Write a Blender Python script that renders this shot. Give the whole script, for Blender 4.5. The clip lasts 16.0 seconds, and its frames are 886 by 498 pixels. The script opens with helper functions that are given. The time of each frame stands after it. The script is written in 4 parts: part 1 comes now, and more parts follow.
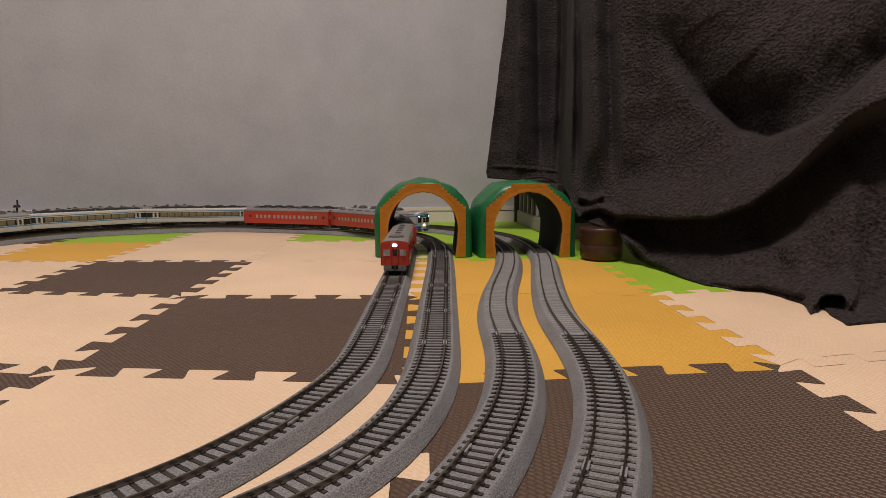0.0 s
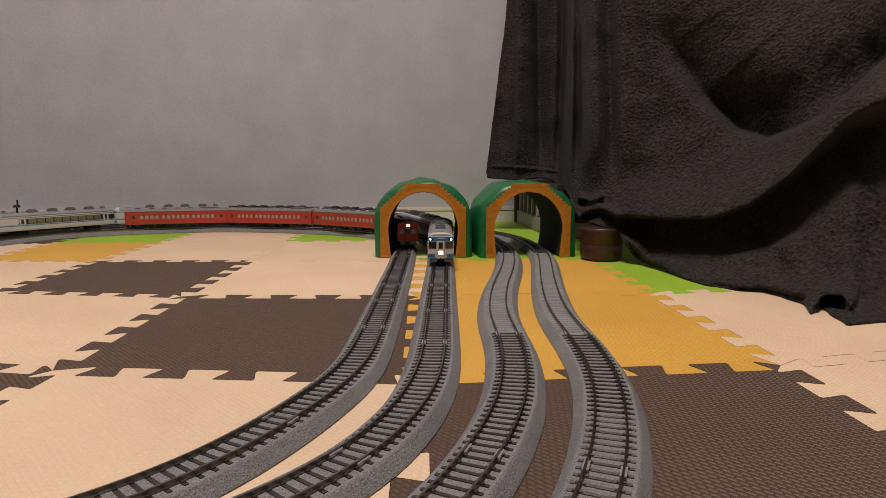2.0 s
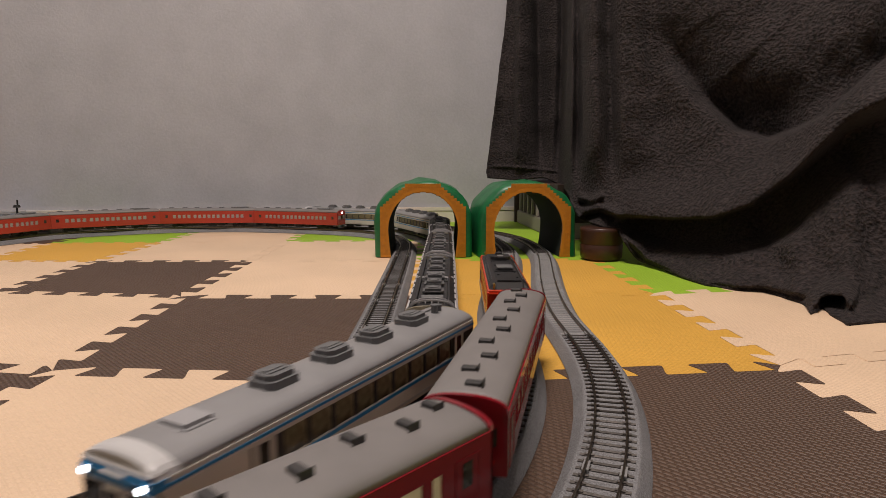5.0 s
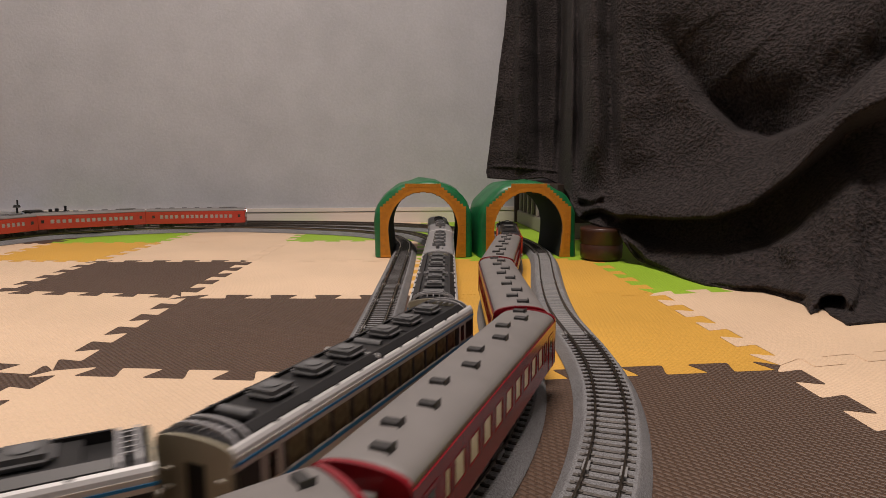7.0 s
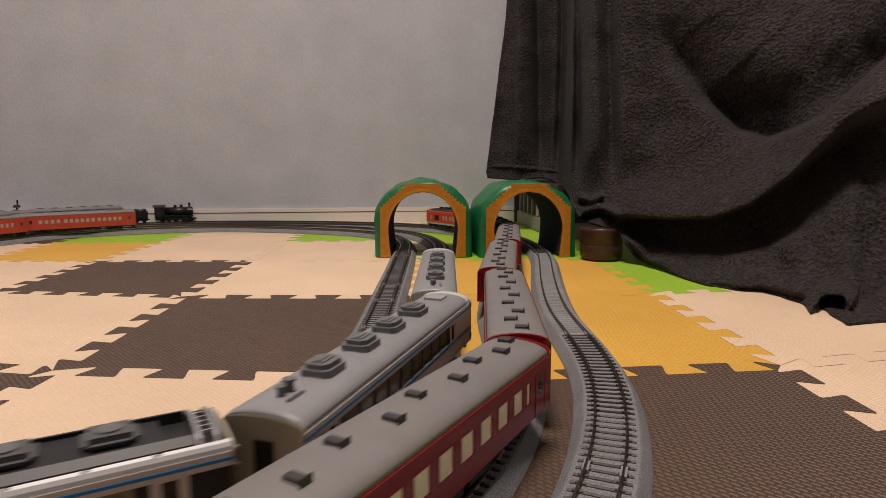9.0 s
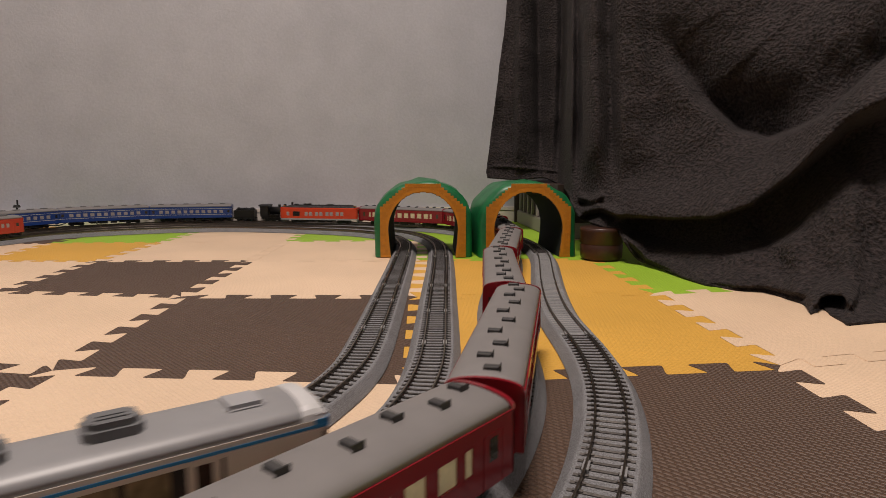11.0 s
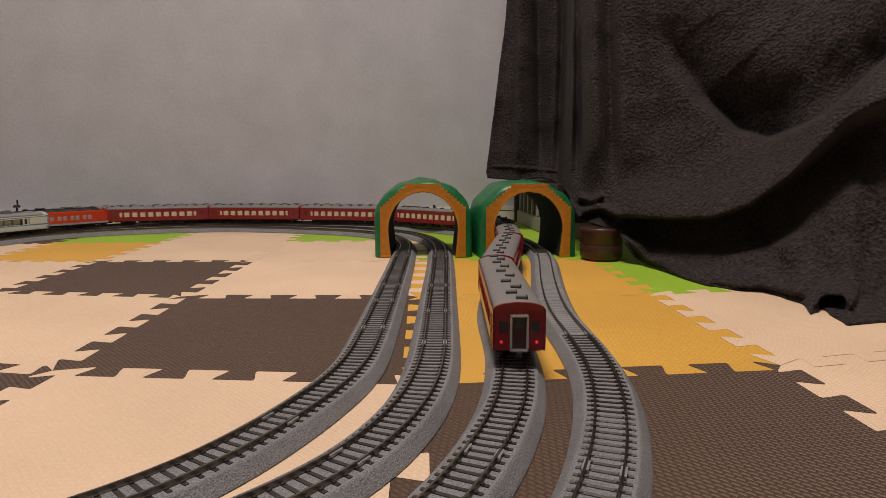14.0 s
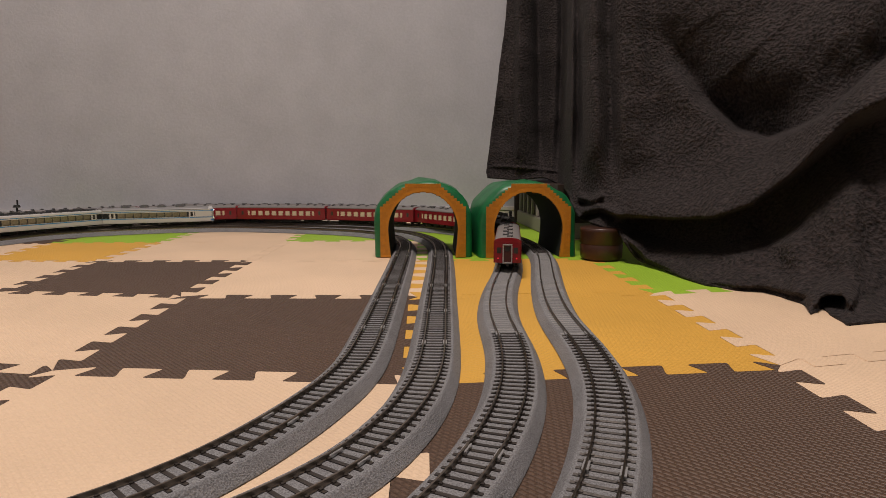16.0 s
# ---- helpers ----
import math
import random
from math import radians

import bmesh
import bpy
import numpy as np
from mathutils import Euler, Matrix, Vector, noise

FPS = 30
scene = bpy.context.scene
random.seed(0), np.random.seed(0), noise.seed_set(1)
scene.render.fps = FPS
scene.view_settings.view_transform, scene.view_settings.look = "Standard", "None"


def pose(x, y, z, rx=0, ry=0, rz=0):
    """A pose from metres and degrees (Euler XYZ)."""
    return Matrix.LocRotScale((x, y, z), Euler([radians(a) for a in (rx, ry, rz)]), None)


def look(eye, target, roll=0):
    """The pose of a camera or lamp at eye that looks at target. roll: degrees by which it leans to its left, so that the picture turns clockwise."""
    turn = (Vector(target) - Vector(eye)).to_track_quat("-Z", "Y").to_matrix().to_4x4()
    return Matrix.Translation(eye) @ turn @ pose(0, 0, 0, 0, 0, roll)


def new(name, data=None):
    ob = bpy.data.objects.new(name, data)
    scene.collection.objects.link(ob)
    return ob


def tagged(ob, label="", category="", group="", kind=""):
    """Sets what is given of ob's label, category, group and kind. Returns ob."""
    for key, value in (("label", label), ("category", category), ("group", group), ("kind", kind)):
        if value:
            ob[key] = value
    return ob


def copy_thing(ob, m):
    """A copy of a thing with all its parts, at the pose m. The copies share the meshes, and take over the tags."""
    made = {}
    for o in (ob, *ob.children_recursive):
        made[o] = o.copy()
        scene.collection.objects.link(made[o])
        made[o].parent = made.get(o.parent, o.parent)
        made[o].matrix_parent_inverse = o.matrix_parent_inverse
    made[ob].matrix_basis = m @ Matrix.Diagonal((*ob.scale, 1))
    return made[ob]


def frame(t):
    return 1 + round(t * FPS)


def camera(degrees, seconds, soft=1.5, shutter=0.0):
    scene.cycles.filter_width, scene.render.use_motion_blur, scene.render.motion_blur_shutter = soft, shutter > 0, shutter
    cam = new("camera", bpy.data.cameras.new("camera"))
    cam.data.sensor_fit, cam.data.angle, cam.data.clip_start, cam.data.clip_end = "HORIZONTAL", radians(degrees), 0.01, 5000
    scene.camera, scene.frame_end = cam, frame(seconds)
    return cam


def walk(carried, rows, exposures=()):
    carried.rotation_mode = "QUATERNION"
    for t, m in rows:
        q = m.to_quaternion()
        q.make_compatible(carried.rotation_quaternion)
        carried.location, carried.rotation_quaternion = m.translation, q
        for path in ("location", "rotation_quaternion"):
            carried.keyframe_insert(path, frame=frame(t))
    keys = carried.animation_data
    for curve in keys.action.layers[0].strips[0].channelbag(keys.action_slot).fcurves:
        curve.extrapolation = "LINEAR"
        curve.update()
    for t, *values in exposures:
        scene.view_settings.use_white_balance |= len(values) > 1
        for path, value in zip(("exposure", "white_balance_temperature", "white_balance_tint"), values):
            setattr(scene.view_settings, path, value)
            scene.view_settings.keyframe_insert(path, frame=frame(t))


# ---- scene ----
cam = camera(72.6, 16.0, soft=0.7, shutter=0.4)
walk(cam, [(0.0, pose(0, 0, 0.149, 90 - 7.63, 0, 0)), (16.0, pose(0, 0, 0.149, 90 - 7.63, 0, 0))],
     exposures=[(0.0, -0.04), (2.5, -0.03), (4.2, 0.03), (6.5, 0.09), (9.2, 0.10), (11.5, 0.04), (13.5, -0.02), (16.0, -0.04)])

# ---- world and lamps ----
world = bpy.data.worlds.new("world")
scene.world = world
world.use_nodes = True
world.node_tree.nodes["Background"].inputs[0].default_value = (0.9, 0.85, 0.8, 1)
world.node_tree.nodes["Background"].inputs[1].default_value = 0.02


def area(name, at, target, size, power, colour):
    lamp = bpy.data.lights.new(name, "AREA")
    lamp.shape, lamp.size, lamp.energy, lamp.color = "DISK", size, power, colour
    ob = new(name, lamp)
    ob.matrix_world = look(at, target)
    return ob


area("ceiling_lamp", (-0.16, 0.30, 2.3), (-0.16, 0.30, 0), 0.7, 49, (1.0, 0.86, 0.79))


# ---- materials ----
def material(name, colour, rough=0.5, metal=0.0, grain=0.0, scale=300.0, bump=0.0, vary=0.0, blotch=0.0, blotch_scale=9.0, coat=0.0, glow=None, power=0.0, deep=0.001):
    """A surface with a fine grain, slow blotches, a difference from piece to piece and a relief."""
    m = bpy.data.materials.new(name)
    m.use_nodes = True
    nodes, links = m.node_tree.nodes, m.node_tree.links
    b = nodes["Principled BSDF"]
    b.inputs["Base Color"].default_value = (*colour, 1)
    b.inputs["Roughness"].default_value, b.inputs["Metallic"].default_value = rough, metal
    b.inputs["Coat Weight"].default_value = coat
    if glow:
        b.inputs["Emission Color"].default_value = (*glow, 1)
        b.inputs["Emission Strength"].default_value = power
    place = nodes.new("ShaderNodeTexCoord")
    socket = None
    fine = nodes.new("ShaderNodeTexNoise")
    fine.inputs["Scale"].default_value, fine.inputs["Detail"].default_value = scale, 3
    links.new(place.outputs["Object"], fine.inputs["Vector"])
    slow = nodes.new("ShaderNodeTexNoise")
    slow.inputs["Scale"].default_value, slow.inputs["Detail"].default_value = blotch_scale, 2
    links.new(place.outputs["Object"], slow.inputs["Vector"])
    value = None
    for source, size in ((fine.outputs["Fac"], grain), (slow.outputs["Fac"], blotch)):
        if size:
            span = nodes.new("ShaderNodeMapRange")
            span.inputs["From Min"].default_value, span.inputs["From Max"].default_value = 0.3, 0.7
            span.inputs["To Min"].default_value, span.inputs["To Max"].default_value = 1 - size, 1 + size
            links.new(source, span.inputs["Value"])
            value = join(nodes, links, value, span.outputs["Result"])
    if vary:
        info = nodes.new("ShaderNodeObjectInfo")
        span = nodes.new("ShaderNodeMapRange")
        span.inputs["To Min"].default_value, span.inputs["To Max"].default_value = 1 - vary, 1 + vary
        links.new(info.outputs["Random"], span.inputs["Value"])
        value = join(nodes, links, value, span.outputs["Result"])
    if value:
        mix = nodes.new("ShaderNodeVectorMath")
        mix.operation = "SCALE"
        mix.inputs[0].default_value = colour
        links.new(value, mix.inputs["Scale"])
        links.new(mix.outputs["Vector"], b.inputs["Base Color"])
    if bump:
        relief = nodes.new("ShaderNodeBump")
        relief.inputs["Strength"].default_value, relief.inputs["Distance"].default_value = bump, deep
        links.new(fine.outputs["Fac"], relief.inputs["Height"])
        links.new(relief.outputs["Normal"], b.inputs["Normal"])
    return m


def join(nodes, links, a, b):
    if a is None:
        return b
    mul = nodes.new("ShaderNodeMath")
    mul.operation = "MULTIPLY"
    links.new(a, mul.inputs[0])
    links.new(b, mul.inputs[1])
    return mul.outputs[0]


def foam(name, colour, press=0.8, rough=0.6, tone=0.0, grain=0.05):
    """Foam mat with a pressed weave of short dashes."""
    m = material(name, colour, rough, grain=grain, scale=420, vary=0.03, blotch=0.06, blotch_scale=6)
    nodes, links = m.node_tree.nodes, m.node_tree.links
    place = nodes.new("ShaderNodeTexCoord")
    weave = nodes.new("ShaderNodeTexBrick")
    weave.offset, weave.inputs["Scale"].default_value = 0.5, 1.0
    weave.inputs["Brick Width"].default_value, weave.inputs["Row Height"].default_value = 0.0054, 0.0034
    weave.inputs["Mortar Size"].default_value, weave.inputs["Mortar Smooth"].default_value = 0.0012, 1.0
    turned = nodes.new("ShaderNodeMapping")
    turned.inputs["Rotation"].default_value = (0, 0, radians(45))
    links.new(place.outputs["Object"], turned.inputs["Vector"])
    links.new(turned.outputs["Vector"], weave.inputs["Vector"])
    relief = nodes.new("ShaderNodeBump")
    relief.invert = True
    relief.inputs["Strength"].default_value, relief.inputs["Distance"].default_value = press, 0.0014
    links.new(weave.outputs["Fac"], relief.inputs["Height"])
    links.new(relief.outputs["Normal"], nodes["Principled BSDF"].inputs["Normal"])
    if tone:
        # shade in the grooves and light on the dashes, put into the colour
        groove_shade = nodes.new("ShaderNodeMapRange")
        groove_shade.inputs["To Min"].default_value, groove_shade.inputs["To Max"].default_value = 1 + tone, 1 - tone
        links.new(weave.outputs["Fac"], groove_shade.inputs["Value"])
        scale = nodes.new("ShaderNodeVectorMath")
        scale.operation = "SCALE"
        source = nodes["Principled BSDF"].inputs["Base Color"].links[0].from_socket
        links.new(source, scale.inputs[0])
        links.new(groove_shade.outputs["Result"], scale.inputs["Scale"])
        links.new(scale.outputs["Vector"], nodes["Principled BSDF"].inputs["Base Color"])
    return m


MAT_CREAM = foam("foam_cream", (0.75, 0.56, 0.385), 0.35, grain=0.03)
MAT_BROWN = foam("foam_brown", (0.090, 0.053, 0.034), 0.65, 0.55, 0.14)
MAT_YELLOW = foam("foam_yellow", (0.67, 0.375, 0.058), 0.30)
MAT_GREEN = foam("foam_green", (0.30, 0.50, 0.03), 0.4)
WALLPAPER = material("wallpaper", (0.455, 0.461, 0.494), 0.85, grain=0.04, scale=160, bump=0.5, blotch=0.06, blotch_scale=9)
BOARD = material("painted_board", (0.72, 0.66, 0.60), 0.45, blotch=0.03)
BALLAST = material("ballast", (0.200, 0.202, 0.210), 0.85, grain=0.42, scale=1050, bump=1.0, blotch=0.1, blotch_scale=25)
SLEEPER = material("sleeper_plastic", (0.030, 0.024, 0.020), 0.5, grain=0.2, scale=900, vary=0.25)
SLEEPER_GREY = material("grey_sleeper", (0.27, 0.27, 0.265), 0.7, grain=0.2, scale=900, vary=0.12)
SLEEPER_DUSTY = material("dusty_sleeper", (0.10, 0.09, 0.082), 0.7, grain=0.4, scale=700, vary=0.35)
RAIL = material("nickel_rail", (0.23, 0.195, 0.16), 0.32, metal=1.0, grain=0.15, scale=200)
FLEECE = material("fleece", (0.0230, 0.0174, 0.0173), 0.95, grain=0.85, scale=215, bump=1.0, blotch=0.15, blotch_scale=14, deep=0.0075)
TUNNEL_GREEN = material("green_plastic", (0.008, 0.14, 0.045), 0.4, grain=0.1, scale=60, bump=0.5, blotch=0.2, blotch_scale=30)
TUNNEL_BRICK = material("orange_plastic", (0.50, 0.195, 0.012), 0.45, vary=0.10, blotch=0.06, blotch_scale=40)
SHADE_INSIDE = material("shaded_inside", (0.004, 0.012, 0.008), 0.9)
SHOULDER = material("silver_white_paint", (0.54, 0.54, 0.54), 0.4, blotch=0.05, blotch_scale=40)
PANE_SEATS = material("pane_over_seats", (0.19, 0.165, 0.10), 0.05, grain=0.9, scale=70, blotch=0.8, blotch_scale=35)
RED_ORANGE = material("vermilion_paint", (0.42, 0.046, 0.030), 0.25, blotch=0.04, blotch_scale=40)
LOCO_RED = material("loco_red_paint", (0.58, 0.052, 0.017), 0.2, blotch=0.04, blotch_scale=40)
WINE = material("wine_red_paint", (0.225, 0.010, 0.018), 0.16, blotch=0.05, blotch_scale=40)
BLUE = material("blue_paint", (0.012, 0.045, 0.20), 0.32, blotch=0.05, blotch_scale=40)
IVORY = material("ivory_paint", (0.62, 0.59, 0.52), 0.35, blotch=0.03, blotch_scale=40)
SKY_BLUE = material("bright_blue_paint", (0.03, 0.22, 0.46), 0.3)
ROOF_GREY = material("grey_roof", (0.19, 0.18, 0.175), 0.55, blotch=0.06, blotch_scale=50)
ROOF_SILVER = material("silver_grey_roof", (0.25, 0.25, 0.255), 0.4, blotch=0.06, blotch_scale=50)
ROOF_BLACK = material("black_roof", (0.011, 0.011, 0.012), 0.5, blotch=0.1, blotch_scale=60)
UNIT_DARK = material("dark_grey_unit", (0.036, 0.035, 0.035), 0.55)
UNIT_GREY = material("grey_unit", (0.135, 0.138, 0.142), 0.5, blotch=0.08, blotch_scale=90)
UNIT_COAL = material("coal_grey_unit", (0.085, 0.086, 0.088), 0.5, blotch=0.08, blotch_scale=90)
FRAME_BLACK = material("black_underframe", (0.010, 0.010, 0.010), 0.6)
WHEEL = material("wheel_metal", (0.10, 0.09, 0.085), 0.4, metal=0.8)
PANE_LIT = material("cream_lit_pane", (0.55, 0.44, 0.30), 0.12, blotch=0.25, blotch_scale=120, glow=(1.0, 0.78, 0.48), power=0.06)
PANE_DARK = material("smoked_pane", (0.035, 0.032, 0.026), 0.06, blotch=0.5, blotch_scale=90)
PANE_PALE = material("pale_pane", (0.33, 0.30, 0.29), 0.12, blotch=0.3, blotch_scale=120)
LAMP_WHITE = material("lit_headlamp", (0.9, 0.9, 0.9), 0.2, glow=(0.95, 0.95, 1.0), power=6.0)
LAMP_CREAM = material("lit_train_sign", (0.9, 0.9, 0.7), 0.3, glow=(0.95, 1.0, 0.70), power=1.6)
LAMP_RED = material("lit_tail_lamp", (0.6, 0.02, 0.02), 0.3, glow=(1.0, 0.03, 0.05), power=0.5)
SILVER = material("silver_trim", (0.55, 0.55, 0.55), 0.3, metal=0.6)
DOOR_RED = material("dark_door_red", (0.05, 0.010, 0.010), 0.4)
KHAKI = material("khaki_end_paint", (0.34, 0.31, 0.23), 0.45, blotch=0.06, blotch_scale=60)
UNIT_PALE = material("pale_grey_paint", (0.33, 0.33, 0.34), 0.45)
BRASS = material("brass", (0.6, 0.42, 0.10), 0.3, metal=1.0)
STEAM_BLACK = material("steam_black", (0.008, 0.008, 0.008), 0.4)
PACK_BLUE = material("pack_blue_plastic", (0.01, 0.22, 0.52), 0.4)
POT_BROWN = material("brown_lacquer", (0.050, 0.022, 0.015), 0.35, blotch=0.1)
SLAT_WOOD = material("dark_wood", (0.035, 0.022, 0.017), 0.5, grain=0.2, scale=60)


# ---- helpers for building ----
def part(name, bm, mat, parent=None, label=""):
    mesh = bpy.data.meshes.new(name)
    bm.to_mesh(mesh)
    bm.free()
    mesh.materials.append(mat)
    ob = new(name, mesh)
    ob.parent = parent
    if label:
        ob["label"] = label
    return ob


def box(bm, x0, x1, y0, y1, z0, z1):
    v = [bm.verts.new((x, y, z)) for z in (z0, z1) for y in (y0, y1) for x in (x0, x1)]
    for f in ((0, 2, 3, 1), (4, 5, 7, 6), (0, 1, 5, 4), (2, 6, 7, 3), (0, 4, 6, 2), (1, 3, 7, 5)):
        bm.faces.new([v[i] for i in f])
    return v


def boxes(*sizes, bevel=0.0):
    bm = bmesh.new()
    for s in sizes:
        box(bm, *s)
    if bevel:
        bmesh.ops.bevel(bm, geom=bm.edges[:], offset=bevel, segments=2, affect="EDGES", clamp_overlap=True)
    return bm


def prism(bm, outline, place):
    """Extrudes an outline, a list of 2D points, between the two 3D placings that place(p, 0) and place(p, 1) give."""
    a = [bm.verts.new(place(p, 0)) for p in outline]
    b = [bm.verts.new(place(p, 1)) for p in outline]
    n = len(outline)
    bm.faces.new(a[::-1])
    bm.faces.new(b)
    for i in range(n):
        bm.faces.new((a[i], a[(i + 1) % n], b[(i + 1) % n], b[i]))


def drum(bm, at, axis, radius, length, sides=16, taper=1.0):
    """A cylinder along x, y or z, its middle at the place given."""
    turn = {"x": Matrix.Rotation(math.pi / 2, 4, "Y"), "y": Matrix.Rotation(math.pi / 2, 4, "X"), "z": Matrix.Identity(4)}[axis]
    bmesh.ops.create_cone(bm, cap_ends=True, segments=sides, radius1=radius, radius2=radius * taper, depth=length, matrix=Matrix.Translation(at) @ turn)


def smooth(ob):
    for p in ob.data.polygons:
        p.use_smooth = True
    return ob


# ---- the lines of the four tracks, as closed loops ----
LINE = {
    1: "-0.143,0.238 -0.111,0.28 -0.081,0.354 -0.065,0.407 -0.0622,0.478 -0.063,0.706 -0.0667,1.002 -0.072,1.135 -0.091,1.221 -0.108,1.263 -0.182,1.339 -0.293,1.39 -0.379,1.417 -0.519,1.438 -0.708,1.383 -0.848,1.269 -0.874,1.181 -0.93,0.97 -0.94,0.68 -0.87,0.4 -0.7,0.21 -0.5,0.14 -0.4,0.133 -0.3,0.148 -0.215,0.185",
    2: "-0.075,0.238 -0.042,0.28 -0.017,0.354 -0.009,0.407 -0.0068,0.478 -0.006,0.576 -0.005,0.724 -0.004,0.968 -0.01,1.135 -0.036,1.242 -0.08,1.327 -0.173,1.406 -0.24,1.44 -0.365,1.471 -0.468,1.489 -0.605,1.481 -0.784,1.403 -0.87,1.303 -0.903,1.221 -0.99,1 -1.03,0.67 -0.96,0.34 -0.76,0.13 -0.55,0.075 -0.43,0.075 -0.325,0.092 -0.23,0.125 -0.147,0.175",
    3: "0,0.238 0.019,0.28 0.043,0.354 0.051,0.407 0.056,0.478 0.054,0.576 0.070,0.724 0.089,0.829 0.107,0.968 0.111,1.053 0.105,1.162 0.085,1.274 -0.005,1.41 -0.116,1.474 -0.262,1.512 -0.483,1.539 -0.649,1.52 -0.802,1.459 -0.898,1.345 -0.94,1.25 -1.07,1 -1.1,0.65 -1.03,0.28 -0.82,0.04 -0.6,-0.02 -0.42,-0.015 -0.305,0.005 -0.21,0.038 -0.125,0.09 -0.053,0.158",
    4: "0.065,0.238 0.082,0.28 0.103,0.354 0.112,0.407 0.115,0.478 0.114,0.576 0.129,0.724 0.144,0.829 0.165,0.988 0.165,1.118 0.151,1.221 0.118,1.309 0.06,1.396 -0.019,1.466 -0.121,1.528 -0.272,1.572 -0.5,1.594 -0.651,1.577 -0.771,1.536 -0.865,1.474 -0.926,1.39 -0.97,1.286 -1.13,1.05 -1.17,0.65 -1.1,0.22 -0.84,-0.07 -0.55,-0.1 -0.36,-0.075 -0.24,-0.045 -0.13,0.012 -0.045,0.082 0.02,0.158",
}
RAIL_TOP = 0.011


def loop(text, n=24):
    """The smooth closed line through the points: places every centimetre, and the way along it."""
    q = np.array([[float(v) for v in p.split(",")] for p in text.split()])
    out, count = [], len(q)
    for a in range(count):
        p0, p1, p2, p3 = q[a - 1], q[a], q[(a + 1) % count], q[(a + 2) % count]
        d0, d1, d2 = [max(np.hypot(*(b - c)), 1e-6) ** 0.5 for b, c in ((p1, p0), (p2, p1), (p3, p2))]
        m1 = (p2 - p1) + d1 * ((p1 - p0) / d0 - (p2 - p0) / (d0 + d1))
        m2 = (p2 - p1) + d1 * ((p3 - p2) / d2 - (p3 - p1) / (d1 + d2))
        for u in np.arange(n) / n:
            out.append((2 * u**3 - 3 * u * u + 1) * p1 + (u**3 - 2 * u * u + u) * m1 + (-2 * u**3 + 3 * u * u) * p2 + (u**3 - u * u) * m2)
    out = np.array(out)
    way = np.r_[0, np.cumsum(np.hypot(*(np.roll(out, -1, 0) - out).T))]
    steps = int(way[-1] / 0.01)
    s = np.arange(steps) * way[-1] / steps
    closed = np.r_[out, out[:1]]
    r = np.stack([np.interp(s, way, closed[:, c]) for c in (0, 1)], 1)
    w = np.exp(-0.5 * (np.arange(-9, 10) / 3.5) ** 2)
    w /= w.sum()
    r = sum(wi * np.roll(r, k, 0) for wi, k in zip(w, range(-9, 10)))
    way = np.r_[0, np.cumsum(np.hypot(*(np.roll(r, -1, 0) - r).T))]
    return np.r_[r, r[:1]], way


LOOPS = {k: loop(v) for k, v in LINE.items()}


def on_track(k, s):
    r, way = LOOPS[k]
    s = s % way[-1]
    return np.array([np.interp(s, way, r[:, 0]), np.interp(s, way, r[:, 1])])


# ---- the room ----
def slab(name, corners, z0, z1, mat, label, category="wall"):
    bm = bmesh.new()
    prism(bm, corners, lambda p, e: (p[0], p[1], z1 if e else z0))
    bmesh.ops.recalc_face_normals(bm, faces=bm.faces)
    return tagged(part(name, bm, mat), label, category, kind="structure")


def along(a, b, t0, t1):
    """The plan of a board of some thickness along the wall from a to b, between two offsets into the room."""
    d = (Vector(b) - Vector(a)).normalized()
    n = Vector((d.y, -d.x))
    return [Vector(a) + n * t0, Vector(b) + n * t0, Vector(b) + n * t1, Vector(a) + n * t1]


WALL_A, WALL_B = (-2.1, 1.41), (1.7, 1.92)
slab("floor", [(-2.1, -2.0), (1.7, -2.0), (1.7, 2.1), (-2.1, 2.1)], -0.06, -0.011, material("floor_wood", (0.25, 0.17, 0.11), 0.5, grain=0.1, scale=40), "wooden floor under the foam mats", "floor")
slab("wall_north", along(WALL_A, WALL_B, 0, -0.1), -0.06, 2.4, WALLPAPER, "pale grey textured wallpaper wall behind the tracks")
slab("wall_south", [(-2.1, -2.1), (1.7, -2.1), (1.7, -2.0), (-2.1, -2.0)], -0.06, 2.4, WALLPAPER, "pale grey wallpaper wall")
slab("wall_west", [(-2.2, -2.1), (-2.1, -2.1), (-2.1, 1.6), (-2.2, 1.6)], -0.06, 2.4, WALLPAPER, "pale grey wallpaper wall")
slab("wall_east", [(1.7, -2.1), (1.8, -2.1), (1.8, 2.1), (1.7, 2.1)], -0.06, 2.4, WALLPAPER, "pale grey wallpaper wall")
slab("ceiling", [(-2.2, -2.1), (1.8, -2.1), (1.8, 2.1), (-2.2, 2.1)], 2.4, 2.5, material("ceiling_paper", (0.75, 0.73, 0.7), 0.9), "white papered ceiling", "ceiling")
skirting = slab("baseboard", along(WALL_A, WALL_B, 0, 0.007), -0.011, 0.030, BOARD, "cream painted baseboard with a groove", "baseboard")
upper = slab("trim", along(WALL_A, WALL_B, 0, 0.009), 0.0318, 0.0415, BOARD, "cream upper moulding of the baseboard", "trim")

